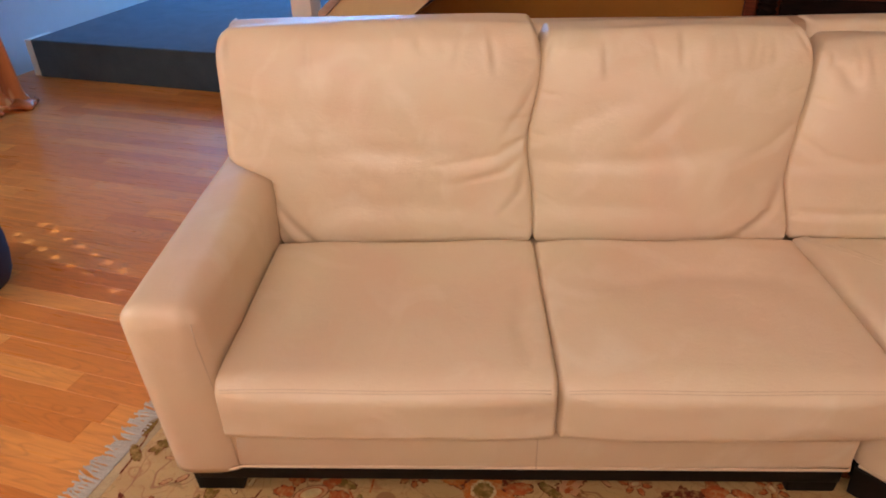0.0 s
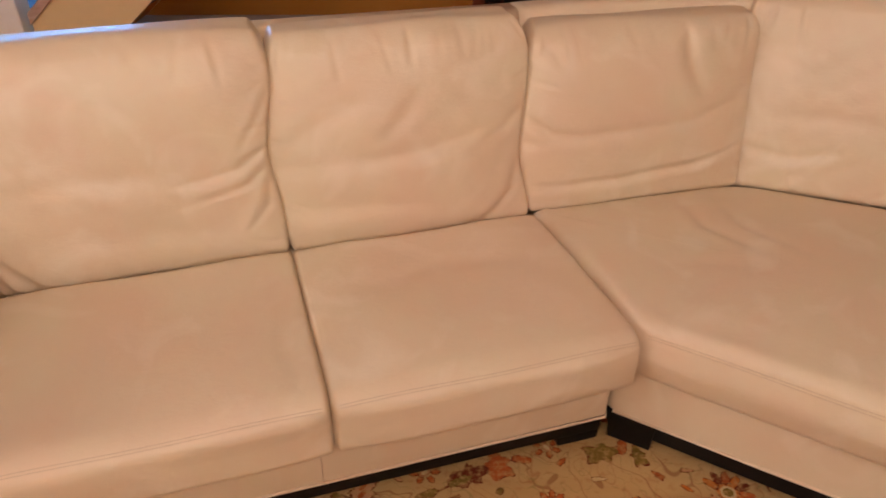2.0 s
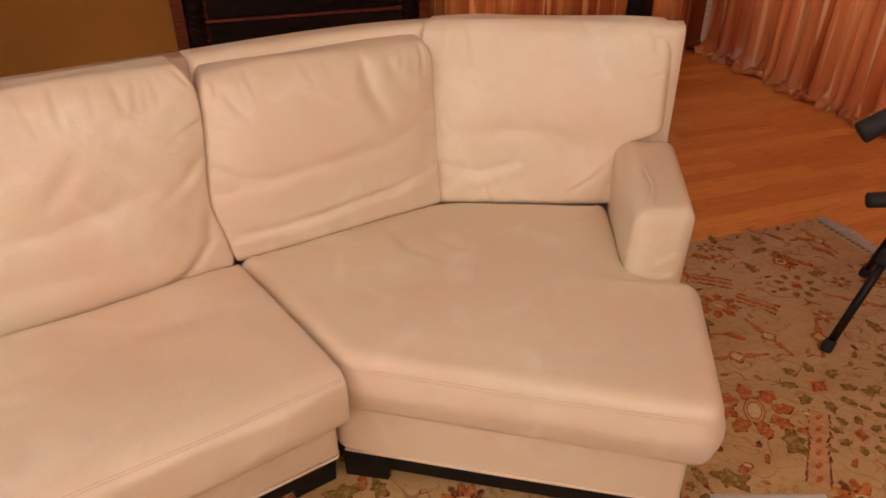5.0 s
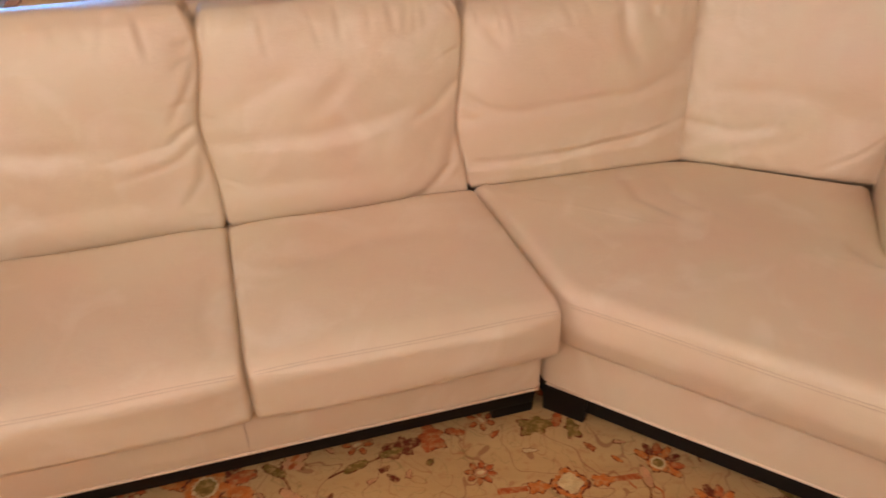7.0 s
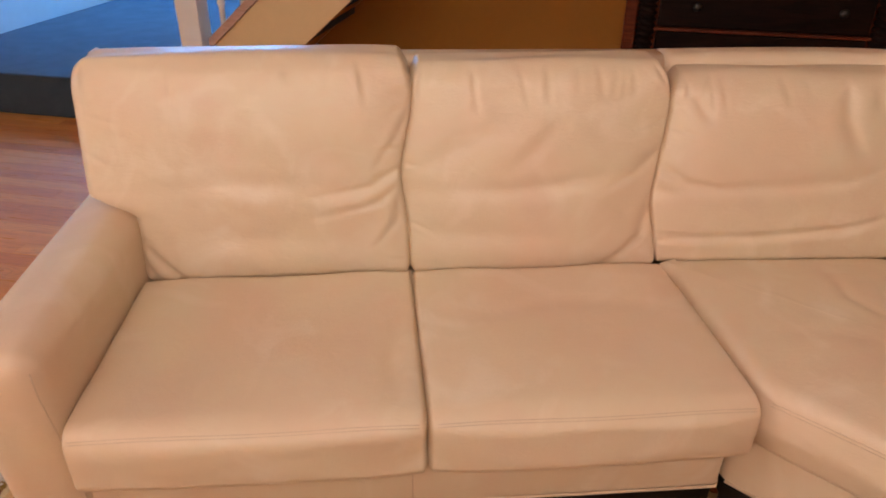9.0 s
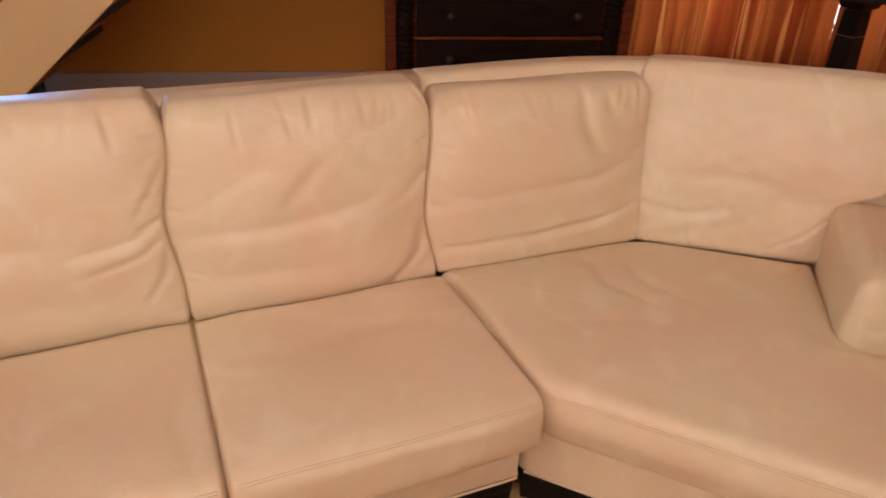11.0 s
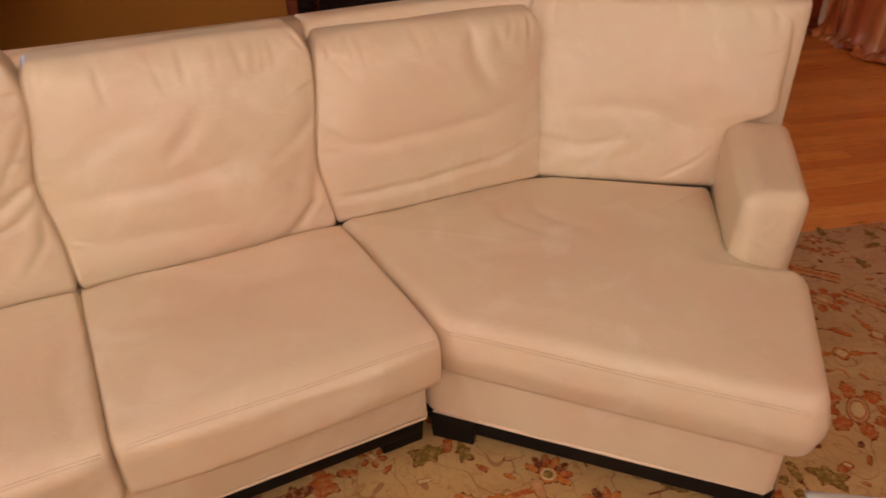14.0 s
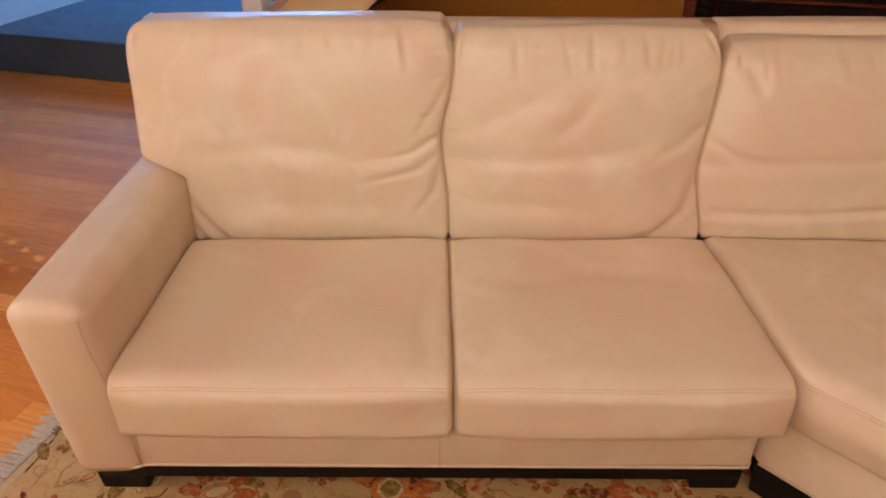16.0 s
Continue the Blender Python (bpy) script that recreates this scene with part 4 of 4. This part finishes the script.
slab("plinth", PL, 0.044, 0.101, 0.003, corner, BLACK_WOOD, (1.5, 1.3), 0.02, rings=2, label="black stained wooden rail")
for x, y, a in ((1.078, 1.165, -45), (1.592, 0.652, -45), (2.10, 1.32, 45), (1.07, 1.82, 0), (1.8, 1.72, -40)):
    leg(corner, (x, y), a)

# ---- stairs ----
stair = thing("staircase", "staircase with blue-grey carpeted landing, cream stringer and white balusters", "staircase", ROOM, kind="structure")
part("landing", box_bm(-4.03, 3.67, 0.0, -1.93, 6.48, 0.255, 0.012, 3), CARPET, stair, "blue-grey carpeted landing step", smooth=False)
part("end_trim", box_bm(-4.10, 3.69, 0.0, -4.033, 3.9, 0.245, 0.004), WHITE_PAINT, stair, "white painted end board", smooth=False)
SLOPE = 0.88


def raked(name, u0, u1, z0a, z1a, v0, v1, mat, label="", rise=SLOPE):
    """A raked board between u0 and u1 whose lower and upper edges start at z0a and z1a."""
    bm = bmesh.new()
    du = u1 - u0
    q = [(u0, z0a), (u1, z0a + rise * du), (u1, z1a + rise * du), (u0, z1a)]
    f = [bm.verts.new((u, v0, z)) for u, z in q]
    b = [bm.verts.new((u, v1, z)) for u, z in q]
    bm.faces.new(f)
    bm.faces.new(b[::-1])
    for i in range(4):
        bm.faces.new((f[i], b[i], b[(i + 1) % 4], f[(i + 1) % 4]))
    bmesh.ops.recalc_face_normals(bm, faces=bm.faces[:])
    return part(name, bm, mat, stair, label, smooth=False)


raked("stringer", -1.88, 0.5, 0.02, 0.46, 3.745, 3.80, CREAM_PAINT, "cream painted raking stringer")
raked("stringer_cap", -1.88, 0.5, 0.463, 0.52, 3.725, 3.83, RAIL_WOOD, "pinkish moulded cap of the stringer")
raked("soffit", -1.80, 0.5, 0.17, 0.21, 3.803, 5.05, MUSTARD, "plain sloping underside painted like the wall")
raked("wall_stringer", -1.80, 0.5, 0.17, 0.6, 5.053, 5.10, CREAM_PAINT)
for i in range(9):
    u = -1.72 + 0.23 * i
    part("tread", box_bm(u, 3.835, 0.43 + 0.2 * i, u + 0.27, 5.05, 0.56 + 0.2 * i, 0.01), CARPET, stair, "carpeted step", smooth=False)
part("newel_post", box_bm(-2.04, 3.70, 0.0, -1.91, 3.83, 1.25, 0.008), WHITE_PAINT, stair, "white painted newel post", smooth=False)
part("newel_cap", box_bm(-2.06, 3.68, 1.252, -1.89, 3.85, 1.30, 0.012), WHITE_PAINT, stair, smooth=False)
bal = [(0.016, 0.0), (0.016, 0.12), (0.024, 0.14), (0.013, 0.17), (0.020, 0.42), (0.012, 0.62), (0.016, 0.66), (0.016, 0.80)]
bal_me = None
for i in range(12):
    u = -1.80 + 0.13 * i
    if bal_me is None:
        ob = part("baluster", lathe_bm(bal, 12), WHITE_PAINT, stair, "white turned baluster")
        bal_me = ob.data
    else:
        ob = hang(new("baluster", bal_me), stair, "white turned baluster")
    ob.location = (u, 3.775, 0.50 + SLOPE * (u + 1.88))
raked("handrail", -1.90, 0.3, 1.30, 1.36, 3.745, 3.81, RAIL_WOOD, "wooden handrail")


def window(name, axis, at, a, b, z0, z1, label):
    w = thing(name, label, "window", ROOM, kind="structure")
    def bx(nm, p0, q0, p1, q1, d0, d1, mat, lab=""):
        bm = box_bm(p0, at + d0, q0, p1, at + d1, q1, 0.004) if axis == "u" else box_bm(at + d0, p0, q0, at + d1, p1, q1, 0.004)
        return part(nm, bm, mat, w, lab, smooth=False)
    t = 0.06
    for p0, q0, p1, q1 in ((a, z0, a + t, z1), (b - t, z0, b, z1), (a + t, z0, b - t, z0 + t), (a + t, z1 - t, b - t, z1), ((a + b) / 2 - 0.03, z0 + t, (a + b) / 2 + 0.03, z1 - t)):
        bx("window_frame", p0, q0, p1, q1, 0.06, 0.12, WHITE_PAINT)
    for p0, p1 in ((a + t, (a + b) / 2 - 0.03), ((a + b) / 2 + 0.03, b - t)):
        g = bx("pane", p0 + 0.002, z0 + t + 0.002, p1 - 0.002, z1 - t - 0.002, 0.086, 0.092, GLASS, "clear glass")
        g.visible_shadow = False
    return w


window("window_1", "u", BACK_V, 2.2, 4.0, 0.35, 2.25, "white framed window behind rust curtains")
window("window_2", "v", EAST_U, 0.5, 4.1, 0.35, 2.65, "white framed window behind orange curtains")
window("window_3", "u", SOUTH_V - 0.2, -1.7, 2.1, 1.85, 3.15, "wide white framed window")
# unseen opening added for the sun that makes the floor spots
window("window_4", "v", WEST_U - 0.2, 0.4, 2.4, 0.7, 2.75, "white framed window")
# out of view, added only to hold the west fill lamp
window("added_window", "v", WEST_U - 0.2, -1.0, 0.2, 0.9, 2.75, "white framed window")
window("window_5", "u", 6.5, -4.0, -2.2, 1.1, 2.4, "white framed stairwell window")

# white panelled pier in the corner
pier = thing("corner_pier", "white painted panelled pier in the corner between curtains", "pillar", ROOM, kind="structure")
part("shaft", box_bm(4.02, 4.86, 0.0, 4.41, 5.10, H - 0.01, 0.006), PIER_PAINT, pier, smooth=False)
part("plinth", box_bm(3.995, 4.835, 0.0, 4.41, 5.10, 0.20, 0.010), PIER_PAINT, pier, smooth=False)
part("moulding", box_bm(3.985, 4.825, 0.20, 4.41, 5.10, 0.245, 0.012), PIER_PAINT, pier, smooth=False)
part("moulding", box_bm(4.00, 4.84, 0.262, 4.41, 5.10, 0.285, 0.008), PIER_PAINT, pier, smooth=False)


def curtain(name, start, end, height, pitch, depth, seed, mat, label, puddle=0.12, flare=0.0):
    """Hanging cloth in deep folds from start to end (u, v), with its hem gathered on the floor."""
    rng = np.random.RandomState(seed)
    a, b = np.array(start, float), np.array(end, float)
    L = np.linalg.norm(b - a)
    d = (b - a) / L
    n = np.array((d[1], -d[0]))
    ns, nz = int(L / 0.009), 44
    s = np.linspace(0, L, ns)
    warp = s + 0.35 * pitch * np.sin(s * 2 * np.pi / (pitch * 3.3) + rng.uniform(0, 6)) + 0.2 * pitch * np.sin(s * 2 * np.pi / (pitch * 1.7) + 1.3)
    amp = 0.75 + 0.35 * np.sin(s * 2 * np.pi / (pitch * 4.1) + rng.uniform(0, 6))
    V = []
    for k in range(nz):
        f = (k / (nz - 1)) ** 1.6
        z = height * f
        ph = 2 * np.pi * warp / pitch + 0.9 * np.sin(1.3 * z + s * 2) * (1 - f)
        fold = np.sign(np.sin(ph)) * np.abs(np.sin(ph)) ** 0.7 + 0.28 * np.sin(2 * ph + 0.8) + 0.10 * np.sin(3.1 * ph)
        off = depth * amp * fold * (0.75 + 0.3 * (1 - f)) + flare * (1 - f) ** 2
        low = np.clip((0.11 - z) / 0.11, 0, 1)
        off = off + puddle * low ** 1.5 * (0.45 + 0.20 * np.sin(ph * 0.6 + 2 * np.sin(s * 9))) + 0.018 * low * np.sin(s * 63 + 4 * z / 0.1)
        zz = np.full(ns, z) + 0.030 * low * (0.5 + 0.5 * np.sin(s * 31 + 1.7 * np.sin(s * 13))) * (z > 0.004) + 0.004
        P = a[None] + s[:, None] * d[None] + off[:, None] * n[None]
        V.append(np.column_stack([P, zz]))
    V = np.concatenate(V)
    F = [(k * ns + i, k * ns + i + 1, (k + 1) * ns + i + 1, (k + 1) * ns + i) for k in range(nz - 1) for i in range(ns - 1)]
    ob = thing(name, label, "curtain", ROOM, "window curtains")
    hang(new("cloth", mesh_of("cloth", V, F, mat)), ob)
    # the spare length of cloth lies in a crumpled roll along the floor
    ring, H0 = 10, []
    m = max(20, int(L / 0.012))
    for i in range(m):
        x = L * i / (m - 1)
        o = puddle * (0.55 + 0.35 * math.sin(x * 11 + seed) + 0.20 * math.sin(x * 29 + 2 * seed)) + flare
        rad = 0.024 + 0.010 * math.sin(x * 37 + seed) + 0.007 * math.sin(x * 83)
        for j in range(ring):
            q = 2 * math.pi * j / ring
            w = rad * (1 + 0.28 * math.sin(3 * q + x * 46) + 0.15 * math.sin(2 * q - x * 90))
            P = a + d * (x + 0.012 * math.sin(2 * q + x * 31)) + n * (o + 1.5 * w * math.cos(q))
            H0.append((P[0], P[1], max(0.002, 0.021 + w * math.sin(q))))
    F = [(i * ring + j, i * ring + (j + 1) % ring, (i + 1) * ring + (j + 1) % ring, (i + 1) * ring + j) for i in range(m - 1) for j in range(ring)]
    F += [tuple(range(ring))[::-1], tuple(range((m - 1) * ring, m * ring))]
    hang(new("hem", mesh_of("hem", H0, F, mat)), ob, "crumpled hem lying on the floor")
    rod = [(*(a - d * 0.05), height + 0.03), (*(b + d * 0.05), height + 0.03)]
    part("rod", tube_bm(rod, 0.016, 10), BLACK_METAL, ob, "dark curtain rod")
    return ob


curtain("curtain", (4.16, 4.62), (3.98, 0.9), 2.75, 0.17, 0.080, 2, CURTAIN, "floor-length orange silk curtain with its hem puddled on the floor")
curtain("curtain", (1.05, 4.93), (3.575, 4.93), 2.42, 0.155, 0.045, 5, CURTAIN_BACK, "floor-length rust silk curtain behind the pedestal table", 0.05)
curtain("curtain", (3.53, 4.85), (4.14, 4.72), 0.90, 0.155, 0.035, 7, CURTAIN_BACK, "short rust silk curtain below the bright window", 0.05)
curtain("curtain", (-3.80, 2.1), (-3.85, 3.23), 2.42, 0.17, 0.06, 8, CURTAIN, "floor-length orange silk curtain beside the carpeted landing", 0.12, 0.12)

# ---- chest of drawers ----
chest = thing("chest_of_drawers", "dark mahogany chest of drawers with carved corner posts", "dresser", ROOM @ pose(0, 0, 0))
CU0, CU1, CV, CH = 0.365, 1.51, 3.425, 1.23
part("carcass", box_bm(CU0 + 0.03, CV + 0.02, 0.09, CU1 - 0.03, CV + 0.46, CH - 0.03, 0.005), CHEST_FRAME, chest, smooth=False)
part("top", box_bm(CU0 - 0.02, CV - 0.03, CH - 0.028, CU1 + 0.02, CV + 0.48, CH, 0.010, 3), CHEST_FRAME, chest, smooth=False)
part("plinth", box_bm(CU0, CV - 0.01, 0.0, CU1, CV + 0.465, 0.09, 0.012), CHEST_FRAME, chest, smooth=False)


def rope_post(u):
    """A carved, spirally reeded post."""
    bm = bmesh.new()
    n, rings = 20, []
    zs = np.linspace(0.09, CH - 0.03, 300)
    for z in zs:
        ring = []
        for i in range(n):
            a = 2 * math.pi * i / n
            r = 0.038 + 0.005 * math.sin(2 * a + z * 230)
            ring.append(bm.verts.new((u + r * math.cos(a), CV + 0.005 + r * math.sin(a), z)))
        rings.append(ring)
    for a, b in zip(rings, rings[1:]):
        for i in range(n):
            bm.faces.new((a[i], a[(i + 1) % n], b[(i + 1) % n], b[i]))
    part("carved_post", bm, CHEST_WOOD, chest, "dark carved rope-twist post")


rope_post(CU0 + 0.085)
rope_post(CU1 - 0.085)
for u in (CU0 + 0.015, CU1 - 0.015):
    part("side_stile", box_bm(u - 0.026, CV - 0.012, 0.09, u + 0.026, CV + 0.04, CH - 0.03, 0.008), CHEST_FRAME, chest, smooth=False)
DZ = 0.196
for i in range(6):
    z0 = -0.012 + i * DZ if i else 0.095
    z1 = -0.012 + (i + 1) * DZ - 0.022
    z1 = min(z1, CH - 0.035)
    dr = part("drawer", box_bm(CU0 + 0.135, CV - 0.004, z0, CU1 - 0.135, CV + 0.03, z1, 0.006), CHEST_WOOD, chest, smooth=False)
    if i < 5:
        part("drawer_rail", box_bm(CU0 + 0.12, CV - 0.010, z1 + 0.004, CU1 - 0.12, CV + 0.02, z1 + 0.018, 0.004), CHEST_FRAME, chest, "reddish rail between drawers", smooth=False)
    for u in (0.655, 1.250):
        kn = part("knob", lathe_bm([(0.006, 0), (0.006, 0.012), (0.018, 0.016), (0.020, 0.024), (0.012, 0.032), (0.002, 0.034)], 14), PEWTER, dr, "small pewter knob")
        kn.matrix_local = pose(u, CV - 0.004, (z0 + z1) / 2 + 0.005, 90, 0, 0)

# ---- pedestal table ----
TC = rp(3.21, 4.2)
table = thing("pedestal_table", "round table with black rim and mirror-bright top on a black pedestal", "table", pose(TC.x, TC.y, 0))
TR, TZ = 0.58, 0.92
part("rim", lathe_bm([(TR - 0.03, TZ - 0.045), (TR - 0.005, TZ - 0.045), (TR, TZ - 0.035), (TR, TZ - 0.006), (TR - 0.006, TZ), (TR - 0.022, TZ), (TR - 0.022, TZ - 0.012), (TR - 0.03, TZ - 0.02)], 72, caps=False), BLACK_METAL, table, "glossy black rim")
part("top", lathe_bm([(TR - 0.029, TZ - 0.030), (TR - 0.024, TZ - 0.028), (TR - 0.024, TZ - 0.008), (TR - 0.026, TZ - 0.006)], 72), plain("polished_top", (0.70, 0.69, 0.68), 0.06, 0.85, vary=0.03), table, "polished reflecting top")


def square_column(r0, z0, r1, z1, bevel=0.008):
    bm = box_bm(-1, -1, 0, 1, 1, 1, 0)
    for v in bm.verts:
        top = v.co.z > 0.5
        r = r1 if top else r0
        v.co = Vector((v.co.x * r, v.co.y * r, z1 if top else z0))
    bmesh.ops.bevel(bm, geom=bm.edges[:], offset=bevel, segments=2, affect="EDGES")
    return bm


for nm, bm, mat, lab in (("pedestal", square_column(0.074, 0.05, 0.056, 0.76), BLACK_METAL, "tapered black pedestal"),
                         ("collar", square_column(0.062, 0.60, 0.062, 0.6045, 0.0015), CHROME, "thin silver band"),
                         ("head_block", square_column(0.078, 0.762, 0.11, TZ - 0.032), BLACK_METAL, ""),
                         ("foot_plate", square_column(0.17, 0.0, 0.15, 0.048), BLACK_METAL, "")):
    ob = part(nm, bm, mat, table, lab, smooth=False)
    ob.matrix_local = pose(0, 0, 0, 0, 0, 6)

# ---- tripod ----
tripod = thing("tripod", "black three-legged camera tripod standing on the rug", "tripod", pose(0, 0, 0))
foot = Vector((2.535, 0.734, 0.008))
hub = Vector((2.86, 0.66, 0.80))
for k in range(3):
    rel = foot - Vector((hub.x, hub.y, 0.008))
    a = 2 * math.pi * k / 3
    f = Vector((hub.x + rel.x * math.cos(a) - rel.y * math.sin(a), hub.y + rel.x * math.sin(a) + rel.y * math.cos(a), 0.008))
    d = (hub - f)
    top = hub - Vector((0, 0, 0.02)) - (hub - f) * 0.06
    lg = part("leg", tube_bm([f + d * 0.04, f + d * 0.42], 0.014, 12), BLACK_METAL, tripod)
    part("leg_upper", tube_bm([f + d * 0.40, top], 0.019, 12), BLACK_METAL, lg)
    part("clamp", tube_bm([f + d * 0.385, f + d * 0.435], 0.025, 12), RUBBER, lg, "locking collar")
    part("rubber_foot", tube_bm([f, f + d * 0.015, f + d * 0.05], [0.017, 0.020, 0.018], 12), RUBBER, lg, "rubber foot")
part("hub", tube_bm([hub - Vector((0, 0, 0.06)), hub - Vector((0, 0, 0.05)), hub + Vector((0, 0, 0.02)), hub + Vector((0, 0, 0.03))], [0.035, 0.045, 0.045, 0.03], 18), BLACK_METAL, tripod)
part("centre_column", tube_bm([hub - Vector((0, 0, 0.32)), hub + Vector((0, 0, 0.12))], 0.013, 12), BLACK_METAL, tripod)
hd = hub + Vector((0, 0, 0.14))
part("head", box_bm(hd.x - 0.04, hd.y - 0.04, hd.z - 0.03, hd.x + 0.04, hd.y + 0.04, hd.z + 0.05, 0.012), BLACK_METAL, tripod)
part("handle", tube_bm([hd, hd + Vector((-0.18, 0.12, -0.14)), hd + Vector((-0.185, 0.124, -0.144)), hd + Vector((-0.285, 0.19, -0.22))], [0.007, 0.009, 0.030, 0.034], 12), RUBBER, tripod, "pan handle with rubber grip")

low = hub - Vector((0, 0, 0.31))
part("lever", tube_bm([low, low + Vector((-0.11, 0.10, 0)), low + Vector((-0.115, 0.105, 0)), low + Vector((-0.17, 0.16, -0.01))], [0.008, 0.008, 0.026, 0.024], 12), RUBBER, tripod, "locking lever")

# ---- small things ----
pouf = thing("pouf", "navy blue upholstered round pouf on the oak floor", "ottoman", pose(-1.815, 2.07, 0.0))
part("seat", lathe_bm([(0.01, 0.0), (0.15, 0.0), (0.178, 0.010), (0.192, 0.04), (0.203, 0.10), (0.206, 0.16), (0.200, 0.23), (0.180, 0.272), (0.14, 0.292), (0.01, 0.30)], 48), NAVY, pouf)
part("piping", tube_bm([(0.199 * math.cos(a), 0.199 * math.sin(a), 0.235) for a in np.linspace(0, 2 * math.pi, 49)], 0.006, 6), NAVY, pouf)

sheet = thing("paper_sheet", "white printed sheet of paper lying on the rug", "paper", pose(1.738, 0.578, 0.0, 0, 0, -35))
bm = bmesh.new()
bmesh.ops.create_grid(bm, x_segments=12, y_segments=10, size=0.5)
for v in bm.verts:
    x, y = v.co.x + 0.5, v.co.y - 0.5
    v.co = Vector((x * 0.297, y * 0.21, 0.0095 + 0.004 * (x - 0.5) ** 2 + 0.003 * abs(y + 0.5) * x))
ex = bmesh.ops.extrude_face_region(bm, geom=bm.faces[:])
for g in ex["geom"]:
    if isinstance(g, bmesh.types.BMVert):
        g.co.z += 0.0004
bmesh.ops.recalc_face_normals(bm, faces=bm.faces[:])
part("leaf", bm, PAPER, sheet)
rng = random.Random(9)
x = 0.018
while x < 0.285:
    long = 0.02 if x < 0.06 else rng.uniform(0.03, 0.11)
    top = -0.018 - rng.uniform(0, 0.02)
    part("print_bar", box_bm(x, top - long, 0.0128, x + 0.0022, top, 0.0131, 0), INK, sheet, smooth=False)
    x += 0.022 if x < 0.06 else rng.choice((0.006, 0.006, 0.007, 0.014))

# ---- floor strips, last ----
floor = bpy.data.objects["floor"]
STRIP = 0.083
rng = random.Random(12)
near, far = [], []
v = SOUTH_V
while v < 5.1:
    u = WEST_U - rng.uniform(0, 1.0)
    while u < EAST_U:
        L = rng.uniform(0.5, 1.5)
        a, b = max(u, WEST_U), min(u + L, EAST_U)
        if b - a > 0.02:
            seen = (v > 1.0 and a < -0.9 and v < 3.75) or (b > 2.0 and 1.2 < v < 4.9 and a > 1.0)
            (near if seen and len(near) < 300 else far).append((a, v, b))
        u += L
    v += STRIP


def strip_shape(a, v, b, verts, faces):
    g, e = 0.0003, 0.0007
    k = len(verts)
    verts += [(a + g, v + g, -0.016), (b - g, v + g, -0.016), (b - g, v + STRIP - g, -0.016), (a + g, v + STRIP - g, -0.016),
              (a + g, v + g, -e), (b - g, v + g, -e), (b - g, v + STRIP - g, -e), (a + g, v + STRIP - g, -e),
              (a + g + e, v + g + e, 0), (b - g - e, v + g + e, 0), (b - g - e, v + STRIP - g - e, 0), (a + g + e, v + STRIP - g - e, 0)]
    for lo, hi in ((0, 4), (4, 8)):
        for i in range(4):
            faces.append((k + lo + i, k + lo + (i + 1) % 4, k + hi + (i + 1) % 4, k + hi + i))
    faces.append((k + 8, k + 9, k + 10, k + 11))


for a, v, b in near:
    vs, fs = [], []
    strip_shape(a, v, b, vs, fs)
    hang(new("plank", mesh_of("plank", vs, fs, OAK, False)), floor)
vs, fs = [], []
for a, v, b in far:
    strip_shape(a, v, b, vs, fs)
rest = hang(new("planks", mesh_of("planks", vs, fs, OAK, False)), floor)
rest["kind"] = "stuff"
